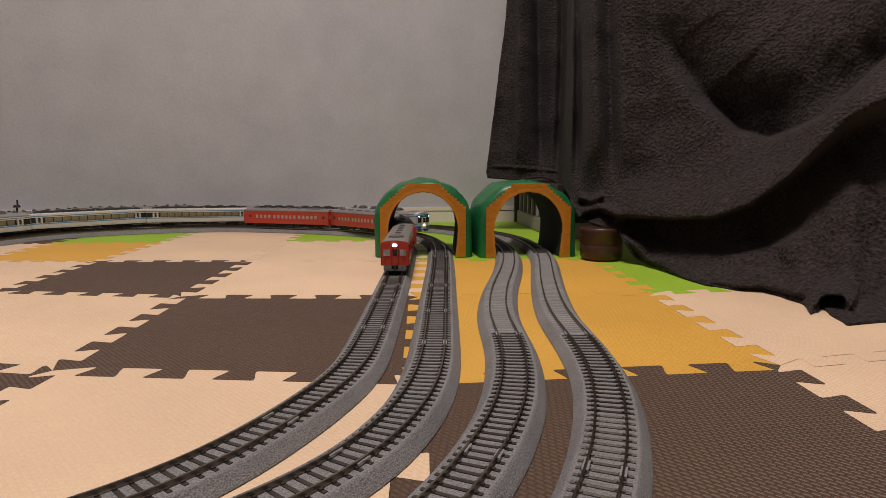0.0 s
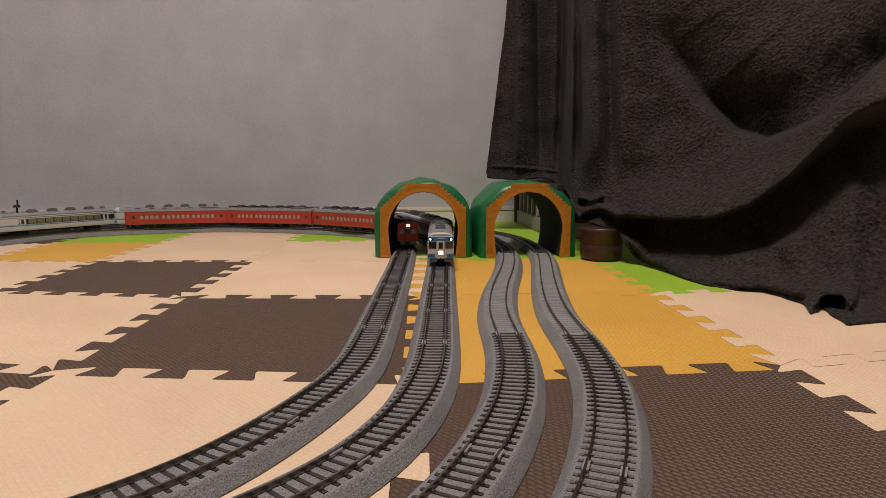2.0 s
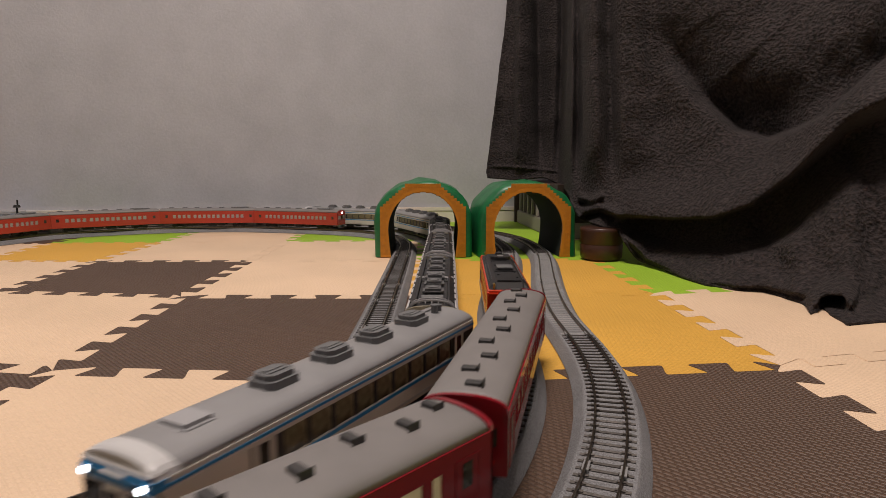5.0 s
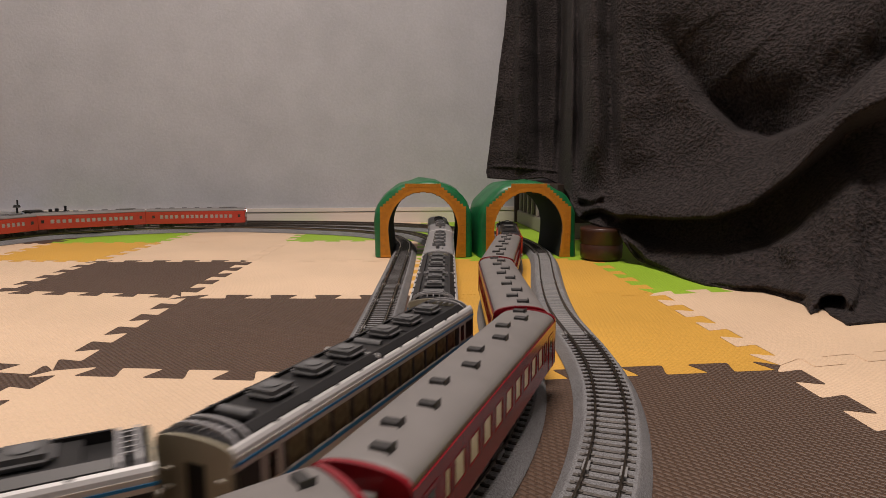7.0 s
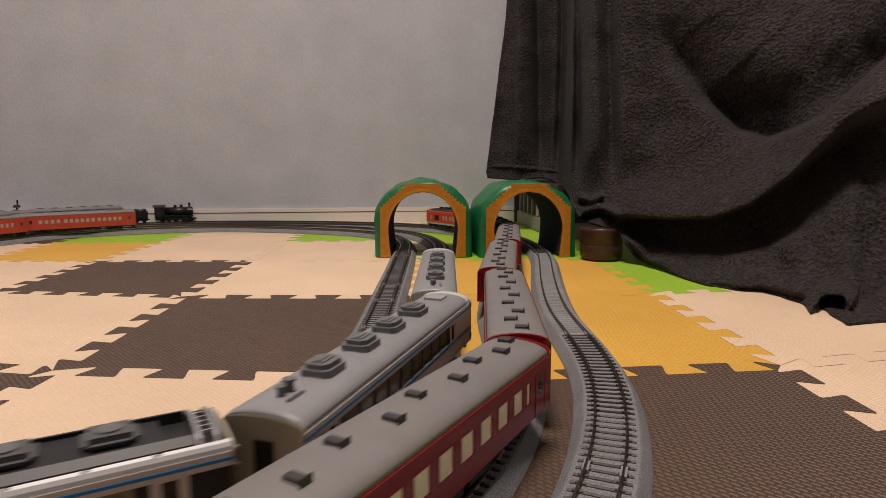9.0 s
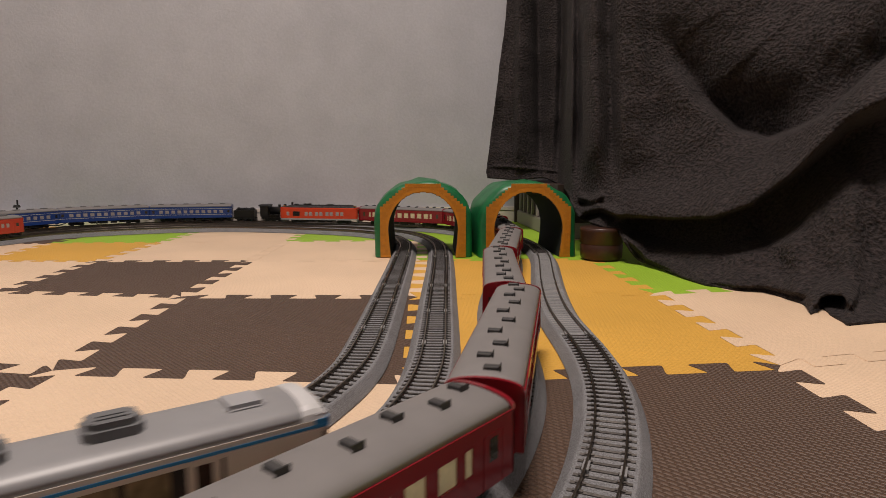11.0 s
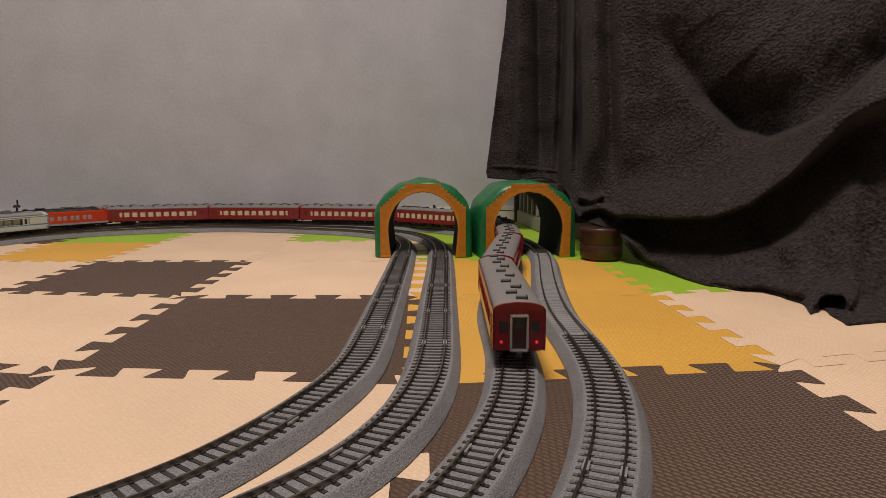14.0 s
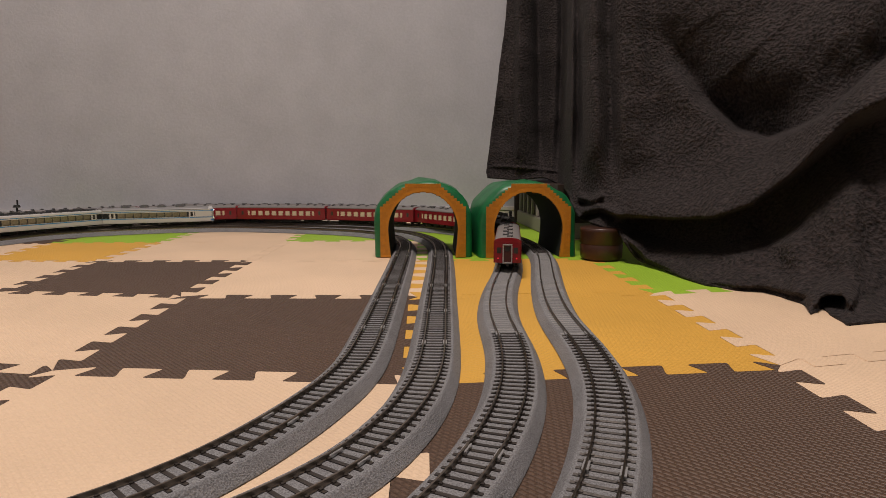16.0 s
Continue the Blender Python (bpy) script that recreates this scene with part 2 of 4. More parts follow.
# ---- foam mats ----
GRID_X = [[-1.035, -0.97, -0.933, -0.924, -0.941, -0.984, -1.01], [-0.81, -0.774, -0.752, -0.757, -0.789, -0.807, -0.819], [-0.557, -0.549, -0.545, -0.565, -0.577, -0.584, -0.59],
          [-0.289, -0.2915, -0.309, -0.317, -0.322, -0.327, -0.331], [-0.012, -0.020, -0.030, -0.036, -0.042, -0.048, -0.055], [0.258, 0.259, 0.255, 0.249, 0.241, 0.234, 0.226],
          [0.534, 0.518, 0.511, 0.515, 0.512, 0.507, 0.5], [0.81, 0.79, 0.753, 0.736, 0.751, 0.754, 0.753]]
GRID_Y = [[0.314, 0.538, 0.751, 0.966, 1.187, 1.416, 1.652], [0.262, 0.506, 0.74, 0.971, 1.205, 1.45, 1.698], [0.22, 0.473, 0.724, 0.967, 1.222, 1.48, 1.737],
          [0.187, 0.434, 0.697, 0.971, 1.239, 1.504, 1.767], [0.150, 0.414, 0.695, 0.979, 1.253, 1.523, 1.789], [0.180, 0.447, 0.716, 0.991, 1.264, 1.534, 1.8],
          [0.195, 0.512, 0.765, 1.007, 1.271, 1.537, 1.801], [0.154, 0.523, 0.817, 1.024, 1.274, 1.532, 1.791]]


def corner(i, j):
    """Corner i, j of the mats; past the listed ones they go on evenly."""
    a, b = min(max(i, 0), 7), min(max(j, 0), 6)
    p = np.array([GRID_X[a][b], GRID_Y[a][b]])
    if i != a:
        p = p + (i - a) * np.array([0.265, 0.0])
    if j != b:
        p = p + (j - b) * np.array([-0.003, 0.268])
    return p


TEETH = 5
HALF_TOOTH = ((0.25, -1.0), (0.28, -0.98), (0.296, -0.88), (0.290, -0.70), (0.276, -0.40), (0.25, 0.0), (0.224, 0.40), (0.210, 0.70), (0.204, 0.88), (0.220, 0.98), (0.25, 1.0))
TOOTH = HALF_TOOTH + tuple((1 - u, h) for u, h in HALF_TOOTH[::-1])


def seam(p, q):
    """The points of a seam from p to q, with rounded dovetail teeth that stand out to either side of it."""
    d = q - p
    side = np.array([-d[1], d[0]])
    pts = [p]
    for k in range(TEETH):
        for u, h in TOOTH:
            pts.append(p + d * (0.048 + 0.190 * (k + u)) - side * 0.036 * h)
    return pts


def mats():
    """Foam tiles with dovetail teeth. The colours go by rows from the near side."""
    base = tagged(new("floor_mat"), "interlocking foam play mats in cream, brown, orange and green", "play mat", kind="structure")
    named = {"c": (MAT_CREAM, "cream foam tile"), "b": (MAT_BROWN, "dark brown foam tile"), "y": (MAT_YELLOW, "orange-yellow foam tile"), "g": (MAT_GREEN, "lime green foam tile")}
    plan = {
        (0, 0): "c", (1, 0): "c", (2, 0): "b", (3, 0): "c", (4, 0): "b", (5, 0): "c", (6, 0): "b", (7, 0): "c",
        (0, 1): "b", (1, 1): "y", (2, 1): "c", (3, 1): "b", (4, 1): "y", (5, 1): "c", (6, 1): "c", (7, 1): "g",
        (0, 2): "c", (1, 2): "c", (2, 2): "b", (3, 2): "c", (4, 2): "y", (5, 2): "g", (6, 2): "c", (7, 2): "c",
        (0, 3): "c", (1, 3): "y", (2, 3): "c", (3, 3): "c", (4, 3): "g", (5, 3): "g", (6, 3): "c", (7, 3): "y",
        (0, 4): "b", (1, 4): "g", (2, 4): "c", (3, 4): "g", (4, 4): "g", (5, 4): "c", (6, 4): "g", (7, 4): "c",
        (0, 5): "g", (1, 5): "g", (2, 5): "g", (3, 5): "c", (4, 5): "g", (5, 5): "g", (6, 5): "c", (7, 5): "c"}
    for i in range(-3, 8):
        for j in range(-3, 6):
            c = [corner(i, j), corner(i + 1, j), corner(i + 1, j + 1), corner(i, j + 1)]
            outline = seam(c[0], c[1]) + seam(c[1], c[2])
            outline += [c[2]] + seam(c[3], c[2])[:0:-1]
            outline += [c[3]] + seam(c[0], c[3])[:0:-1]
            key = plan.get((i, j)) or "cbyg"[(i * 3 + j * 5) % 4]
            mat, label = named[key]
            middle = sum(c) / 4
            if any(p[1] > 1.415 + (p[0] + 2.1) * 0.1342 + 0.02 for p in c[:2]):
                continue
            wall = lambda p: 1.405 + (p[0] + 2.1) * 0.1342
            gap = 0.00015
            lift = 0.0005 * noise.noise((i * 3.7, j * 5.3, 0.4))
            pts = []
            for p in outline:
                v = np.array(p)
                v = v + (middle - v) * gap / max(np.hypot(*(middle - v)), 1e-6)
                v[1] = min(v[1], wall(v))
                pts.append(v - middle)
            bm = bmesh.new()
            prism(bm, pts, lambda p, e: (p[0], p[1], -0.0008 if e else -0.0102))
            bmesh.ops.recalc_face_normals(bm, faces=bm.faces)
            tile = part("foam_tile", bm, mat, base, label)
            tile.location = (middle[0], middle[1], lift)


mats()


# ---- tracks ----
def sweep(bm, k, profile, s0=0.0, s1=None, step=0.012):
    """Sweeps a closed profile of (across, z) along track k."""
    total = LOOPS[k][1][-1]
    whole = s1 is None
    n = int((total if whole else s1 - s0) / step)
    rings = []
    for a in range(n if whole else n + 1):
        s = s0 + a * (total / n if whole else (s1 - s0) / n)
        p = on_track(k, s)
        d = on_track(k, s + 0.006) - on_track(k, s - 0.006)
        d /= np.hypot(*d)
        rings.append([bm.verts.new((p[0] + d[1] * y, p[1] - d[0] * y, z)) for y, z in profile])
    for a in range(len(rings) if whole else len(rings) - 1):
        r, q = rings[a], rings[(a + 1) % len(rings)]
        for i in range(len(profile)):
            bm.faces.new((r[i], r[(i + 1) % len(profile)], q[(i + 1) % len(profile)], q[i]))
    if not whole:
        bm.faces.new(rings[0][::-1])
        bm.faces.new(rings[-1])
    bmesh.ops.recalc_face_normals(bm, faces=bm.faces)


GAUGE = 0.0172
JOINTS = {1: (0.10, 0.30, 0.41, 0.50, 0.74), 2: (0.05, 0.25, 0.36, 0.49, 0.73), 3: (0.05, 0.27, 0.52, 0.76), 4: (0.03, 0.27, 0.51, 0.76)}


def track(k):
    base = tagged(new("railway_track"), "model railway track on grey moulded ballast", "railway track", group="model railway tracks")
    bm = bmesh.new()
    sweep(bm, k, [(-0.0214, 0.0), (-0.0206, 0.0013), (-0.0160, 0.0071), (-0.0150, 0.0078), (0.0150, 0.0078), (0.0160, 0.0071), (0.0206, 0.0013), (0.0214, 0.0)])
    part("roadbed", bm, BALLAST, base, "grey speckled ballast bed")
    for side in (-1, 1):
        bm = bmesh.new()
        y = side * GAUGE / 2
        sweep(bm, k, [(y - 0.0008, 0.0083), (y - 0.0003, 0.0088), (y - 0.0003, 0.0099), (y - 0.0005, 0.0102), (y - 0.0005, RAIL_TOP), (y + 0.0005, RAIL_TOP), (y + 0.0005, 0.0102), (y + 0.0003, 0.0099), (y + 0.0003, 0.0088), (y + 0.0008, 0.0083)])
        part("rail", bm, RAIL, base, "dark nickel rail")
    total = LOOPS[k][1][-1]
    joiner = bpy.data.meshes.new("rail_joiner")
    bm = boxes((-0.005, 0.005, -0.0016, -0.0005, 0.0083, 0.0101), (-0.005, 0.005, 0.0005, 0.0016, 0.0083, 0.0101), bevel=0.0002)
    bm.to_mesh(joiner)
    bm.free()
    joiner.materials.append(SILVER)
    for s in JOINTS[k]:
        p, d = on_track(k, s), on_track(k, s + 0.005) - on_track(k, s - 0.005)
        for side in (-1, 1):
            ob = new("rail_joiner", joiner)
            ob.parent = base
            ob.matrix_basis = Matrix.Translation((p[0], p[1], 0)) @ Matrix.Rotation(math.atan2(d[1], d[0]), 4, "Z") @ Matrix.Translation((0, side * GAUGE / 2, 0))
    n = int(total / 0.0074)
    tie = bpy.data.meshes.new("sleeper")
    bm = boxes((-0.00115, 0.00115, -0.0134, 0.0134, 0.0066, 0.0083))
    for e in (-1, 1):
        box(bm, -0.0009, 0.0009, e * GAUGE / 2 - 0.0024, e * GAUGE / 2 + 0.0024, 0.0083, 0.0089)
    bm.to_mesh(tie)
    bm.free()
    bm = boxes((-0.00115, 0.00115, -0.0134, 0.0134, 0.0066, 0.0080))
    tie_grey = bpy.data.meshes.new("sleeper")
    bm.to_mesh(tie_grey)
    bm.free()
    tie.materials.append(SLEEPER)
    tie_grey.materials.append(SLEEPER_GREY)
    tie_dusty = tie.copy()
    tie_dusty.materials[0] = SLEEPER_DUSTY
    rest = bmesh.new()
    for a in range(n):
        s = a * total / n
        p, d = on_track(k, s), on_track(k, s + 0.005) - on_track(k, s - 0.005)
        m = Matrix.Translation((p[0], p[1], 0)) @ Matrix.Rotation(math.atan2(d[1], d[0]), 4, "Z")
        grey = k in (3, 4) and 0.505 < p[1] < 1.02 and p[0] > 0
        if 0.15 < p[1] < 1.0 and -0.25 < p[0] < 0.3:
            ob = new("sleeper", tie_grey if grey else tie_dusty if k == 4 and p[1] < 0.33 else tie)
            ob.parent = base
            ob.matrix_basis = m
        else:
            x0 = box(rest, -0.0012, 0.0016, -0.0132, 0.0132, 0.0066, 0.0083)
            for v in x0:
                v.co = m @ v.co
    far = part("sleeper_run", rest, SLEEPER, base)
    far["kind"] = "stuff"


for k in (1, 2, 3, 4):
    track(k)


# ---- tunnels ----
def tunnel(x, y, yaw):
    """Toy tunnel: a green shell, a brick portal whose bricks step round the arch."""
    base = tagged(new("toy_tunnel"), "green plastic toy tunnel with orange brick portal", "toy tunnel", group="toy tunnels")
    half, spring, rise, length = 0.0585, 0.046, 0.0645, 0.155
    narrow = lambda v: half - 0.0042 * (max(spring - v, 0) / spring) ** 1.4
    inner = [(-narrow(0), 0.0), (-narrow(0.022), 0.022)] + [(-half * math.cos(a), spring + rise * math.sin(a)) for a in np.linspace(0, math.pi, 25)] + [(narrow(0.022), 0.022), (narrow(0), 0.0)]
    W, S, R = 0.083, 0.062, 0.0655
    shell = [(-W, 0.0), (-W, 0.03)] + [(-W * math.cos(a) * (1 - 0.05 * math.sin(a) ** 2), S + R * math.sin(a) ** 0.9) for a in np.linspace(0, math.pi, 25)] + [(W, 0.03), (W, 0.0)]
    bm = bmesh.new()
    rings = []
    for t, grow in ((0.004, 0.93), (0.010, 0.99), (0.03, 1.0), (0.09, 1.02), (0.14, 1.0), (length, 0.95)):
        rings.append([bm.verts.new((p[0] * grow * (1 + 0.05 * noise.noise((p[0] * 45, t * 30, p[1] * 45 + x * 9))), t, p[1] * (grow * (1 + 0.05 * noise.noise((p[0] * 40 + 5, t * 30, x * 7))) if p[1] > 0.01 else 1))) for p in shell])
    inn = [[bm.verts.new((p[0] * 1.02, t, p[1])) for p in inner] for t in (0.004, length)]
    n = len(shell)
    for a, b in zip(rings, rings[1:]):
        for i in range(n - 1):
            bm.faces.new((a[i], b[i], b[i + 1], a[i + 1]))
    for i in range(n - 1):
        bm.faces.new((rings[0][i], rings[0][i + 1], inn[0][i + 1], inn[0][i]))
        bm.faces.new((rings[-1][i + 1], rings[-1][i], inn[1][i], inn[1][i + 1]))
    bmesh.ops.recalc_face_normals(bm, faces=bm.faces)
    smooth(part("shell", bm, TUNNEL_GREEN, base, "rounded green plastic hill"))
    # inner lining: the tunnel's inside shade is put into its near-black colour
    bm = bmesh.new()
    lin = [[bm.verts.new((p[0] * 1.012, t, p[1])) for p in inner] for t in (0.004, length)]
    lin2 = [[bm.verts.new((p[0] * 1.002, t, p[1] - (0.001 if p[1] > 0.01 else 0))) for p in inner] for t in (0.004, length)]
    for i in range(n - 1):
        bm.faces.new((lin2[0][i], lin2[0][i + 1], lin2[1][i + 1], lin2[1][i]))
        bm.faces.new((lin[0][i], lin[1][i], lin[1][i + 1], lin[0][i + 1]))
    smooth(part("lining", bm, SHADE_INSIDE, base, "inner lining, coloured near-black for the shade in the tunnel"))
    # portal: courses of small bricks on the legs and stepped over the arch
    bm = bmesh.new()
    portal = bmesh.new()
    outer_w, course = 0.0718, 0.0045
    z = 0.0
    row = 0
    brick = bpy.data.meshes.new("brick")
    unit = boxes((-0.5, 0.5, -0.5, 0.5, -0.5, 0.5), bevel=0.06)
    unit.to_mesh(brick)
    unit.free()
    brick.materials.append(TUNNEL_BRICK)
    bm.free()
    while z < 0.1225:
        top = min(z + course, 0.1235)
        mid = z + course / 2
        inside = narrow(mid) if mid < spring else (half * math.sqrt(max(0, 1 - ((mid - spring) / rise) ** 2)))
        steps = 0 if mid < 0.087 else int((mid - 0.087) / course) + 1
        out = max(outer_w - 0.0052 * steps, 0.030)
        out = max(out, inside + 0.004)
        for side in (-1, 1):
            a, b = (inside, out) if side > 0 else (-out, -inside)
            box(portal, a, b, 0.0012, 0.0055, z, top)
            count = max(1, round((b - a) / 0.0078))
            shift = 0.5 if row % 2 else 0.0
            edges = [a] + [a + (b - a) * (q + shift) / count for q in range(0 if shift else 1, count)] + [b]
            for e, f in zip(edges, edges[1:]):
                if f - e < 0.001:
                    continue
                ob = new("brick", brick)
                ob.parent = base
                ob.location = ((e + f) / 2, 0.0020, (z + top) / 2)
                ob.scale = (f - e - 0.0003, 0.0024, top - z - 0.0003)
        z += course
        row += 1
    part("portal", portal, TUNNEL_BRICK, base, "orange brick-pattern arch")
    rim = bmesh.new()
    wide = [(p[0] * 1.075 if p[1] < spring else p[0] * 1.075, p[1] if p[1] <= spring else spring + (p[1] - spring) * 1.075) for p in inner]
    for i in range(len(inner) - 1):
        prism(rim, [inner[i], inner[i + 1], wide[i + 1], wide[i]], lambda p, k: (p[0], 0.007 if k else 0.0002, p[1]))
    bmesh.ops.recalc_face_normals(rim, faces=rim.faces)
    part("arch_rim", rim, TUNNEL_BRICK, base, "smooth orange arch rim")
    base.matrix_basis = pose(x, y, 0, 0, 0, yaw)
    return base


tunnel(-0.0333, 1.0047, 1)
tunnel(0.1437, 1.0047, 5)


# ---- blanket over the furniture ----
def crease(across, up, line, ends=0.15):
    """How far each place of the sheet lies from a broken line drawn on it, counted positive to the left of its way, a fade towards its ends, and how far along the line it lies."""
    best, fade, place = np.full(across.shape, 1e9), np.ones(across.shape), np.zeros(across.shape)
    total = sum(math.hypot(b[0] - a[0], b[1] - a[1]) for a, b in zip(line, line[1:]))
    run = 0.0
    for (ax, ay), (bx, by) in zip(line, line[1:]):
        dx, dy = bx - ax, by - ay
        size = math.hypot(dx, dy)
        f = np.clip(((across - ax) * dx + (up - ay) * dy) / (size * size), 0, 1)
        ox, oy = across - ax - f * dx, up - ay - f * dy
        gap = np.hypot(ox, oy)
        side = np.where(dx * oy - dy * ox >= 0, 1.0, -1.0)
        here = (run + f * size) / total
        nearer = gap < np.abs(best)
        fade = np.where(nearer, np.clip(np.minimum(here, 1 - here) / ends, 0, 1), fade)
        place = np.where(nearer, here, place)
        best = np.where(nearer, gap * side, best)
        run += size
    return best, fade * fade * (3 - 2 * fade), place


def blanket():
    """A sheet that hangs over furniture: its foot runs along the mats in plan, folds swell from it or sink into it.
    Places on it are named by their bearing (x over y) and their height."""
    bearing = [0.071, 0.122, 0.168, 0.196, 0.206, 0.231, 0.259, 0.293, 0.328, 0.444, 0.539, 0.618, 0.688, 0.753, 0.978]
    foot = [0.129, 0.124, 0.131, 0.112, 0.104, 0.059, 0.058, 0.053, 0.007, 0.002, 0.002, 0.002, 0.002, 0.002, 0.002]
    near = [1.44, 1.43, 1.41, 1.38, 1.09, 1.05, 0.985, 0.965, 0.945, 0.785, 0.75, 0.653, 0.588, 0.60, 0.56]
    far = [1.50, 1.50, 1.49, 1.46, 1.22, 1.17, 1.12, 1.09, 1.08, 1.06, 1.0, 0.97, 0.95, 0.93, 0.88]
    n, m, top = 400, 270, 0.85
    kernel = lambda w: np.exp(-0.5 * (np.arange(-14, 15) / w) ** 2) / np.exp(-0.5 * (np.arange(-14, 15) / w) ** 2).sum()
    soft = lambda v, w: np.convolve(np.pad(v, 14, mode="edge"), kernel(w), "valid")
    b0 = np.linspace(0.071, 0.978, n)
    low = soft(np.interp(b0, bearing, foot), 3)
    y0, y1 = soft(np.interp(b0, bearing, near), 2.2), soft(np.interp(b0, bearing, far), 2.2)
    up = (np.linspace(0, 1, m) ** 1.45)[None, :]
    z = low[:, None] + (top - low)[:, None] * up
    # the free edge hangs askew: it leans towards the wall side at its foot
    lean = np.interp(z, [0.129, 0.14, 0.213, 0.332, 0.398, 0.463, 0.541], [0.002, 0.0, 0.007, 0.017, 0.021, 0.027, 0.030])
    b = b0[:, None] + lean * np.clip((0.20 - b0) / 0.12, 0, 1)[:, None]
    depth = y0[:, None] + (y1 - y0)[:, None] * up ** 0.6
    across = b * 0.9

    def fold(size, above, below, line, start=0.0, ends=0.15):
        gap, fade, place = crease(across, z, [(p * 0.9, q) for p, q in line], ends)
        nonlocal depth
        under = below + max(start - below, 0) * np.clip(1 - place * 2.2, 0, 1)
        swell = np.exp(-(gap / np.where(gap > 0, above, under)) ** 2)
        if size < 0 and above > 10 * below:
            swell = np.where(gap > 0, np.exp(-gap / above), swell)
        depth = depth - size * fade * swell

    fold(-0.07, 0.085, 0.007, [(0.325, 0.46), (0.37, 0.35), (0.426, 0.265), (0.484, 0.212), (0.531, 0.197), (0.576, 0.208), (0.616, 0.221), (0.67, 0.26), (0.753, 0.323), (0.85, 0.40)], start=0.035, ends=0.42)
    fold(0.034, 0.007, 0.055, [(0.273, 0.062), (0.312, 0.034), (0.365, 0.024), (0.432, 0.028), (0.498, 0.035), (0.563, 0.052), (0.617, 0.076)])
    fold(0.028, 0.075, 0.06, [(0.339, 0.584), (0.4, 0.405), (0.485, 0.329), (0.577, 0.301), (0.647, 0.314), (0.763, 0.389)])
    fold(0.066, 0.046, 0.008, [(0.249, 0.084), (0.315, 0.078), (0.381, 0.08), (0.446, 0.087), (0.509, 0.106), (0.571, 0.142), (0.614, 0.175), (0.656, 0.206), (0.716, 0.225), (0.813, 0.257)])
    fold(-0.042, 0.005, 0.07, [(0.268, 0.069), (0.316, 0.064), (0.382, 0.067), (0.447, 0.075), (0.51, 0.094), (0.572, 0.13), (0.615, 0.162), (0.657, 0.193), (0.717, 0.211), (0.815, 0.243)])
    fold(0.022, 0.06, 0.05, [(0.442, 0.018), (0.526, 0.043), (0.607, 0.085), (0.686, 0.128), (0.792, 0.167)])
    fold(-0.01, 0.02, 0.012, [(0.651, 0.189), (0.696, 0.128), (0.713, 0.072), (0.71, 0.028)])
    fold(-0.012, 0.016, 0.016, [(0.514, 0.071), (0.554, 0.046), (0.587, 0.013)])
    fold(-0.075, 0.008, 0.006, [(0.202, 0.865), (0.214, 0.422), (0.218, 0.258), (0.22, 0.109)])
    fold(0.045, 0.009, 0.009, [(0.194, 0.878), (0.203, 0.435), (0.206, 0.265), (0.205, 0.112)])
    fold(-0.05, 0.008, 0.006, [(0.182, 0.894), (0.192, 0.443), (0.191, 0.27), (0.188, 0.104)])
    fold(0.045, 0.020, 0.018, [(0.227, 0.807), (0.238, 0.397), (0.242, 0.249), (0.245, 0.108)])
    fold(-0.045, 0.008, 0.014, [(0.253, 0.766), (0.265, 0.385), (0.273, 0.244), (0.284, 0.105)])
    fold(0.02, 0.06, 0.02, [(0.277, 0.748), (0.289, 0.381), (0.297, 0.243), (0.306, 0.105)])
    fold(-0.014, 0.02, 0.014, [(0.298, 0.738), (0.33, 0.375), (0.349, 0.258), (0.363, 0.147)])
    fold(0.045, 0.02, 0.005, [(0.118, 0.918), (0.122, 0.463), (0.122, 0.279), (0.122, 0.107)])
    fold(-0.045, 0.012, 0.006, [(0.142, 0.916), (0.151, 0.46), (0.156, 0.277), (0.161, 0.107)])
    fold(-0.012, 0.006, 0.01, [(0.093, 0.918), (0.101, 0.463), (0.092, 0.279), (0.086, 0.107)])
    fold(0.005, 0.004, 0.004, [(0.069, 0.154), (0.112, 0.152), (0.159, 0.146), (0.201, 0.141)])
    fold(0.02, 0.007, 0.007, [(0.214, 0.05), (0.235, 0.076), (0.256, 0.088), (0.282, 0.08), (0.306, 0.066)])
    fold(-0.024, 0.006, 0.005, [(0.218, 0.04), (0.24, 0.066), (0.264, 0.074), (0.292, 0.061)])
    fold(0.014, 0.006, 0.006, [(0.222, 0.099), (0.244, 0.095), (0.269, 0.107)])
    fold(-0.012, 0.005, 0.005, [(0.221, 0.086), (0.244, 0.085), (0.269, 0.095)])
    fold(0.022, 0.012, 0.006, [(0.283, 0.069), (0.307, 0.043), (0.342, 0.014), (0.405, 0.005), (0.491, 0.007), (0.577, 0.011), (0.655, 0.015)])
    fold(0.034, 0.008, 0.008, [(0.614, -0.007), (0.627, 0.008), (0.647, 0.017), (0.673, 0.022), (0.695, 0.016), (0.701, 0.007)])
    fold(-0.04, 0.006, 0.006, [(0.635, 0.005), (0.656, 0.009), (0.685, 0.011)])
    fold(0.026, 0.008, 0.008, [(0.609, -0.004), (0.648, -0.002), (0.696, 0.003), (0.782, 0.004), (0.975, 0.006)])
    ruffle = np.array([[noise.noise((b[i, k] * 13, z[i, k] * 13, 2.3)) * 0.010 + noise.noise((b[i, k] * 42, z[i, k] * 34, 7.7)) * 0.004 for k in range(m)] for i in range(n)])
    depth -= ruffle * np.clip(up * 12, 0.15, 1)
    x, y = b * depth, depth
    verts = np.stack([x, y, z], 2).reshape(-1, 3).tolist()
    faces = [(i * m + j, (i + 1) * m + j, (i + 1) * m + j + 1, i * m + j + 1) for i in range(n - 1) for j in range(m - 1)]
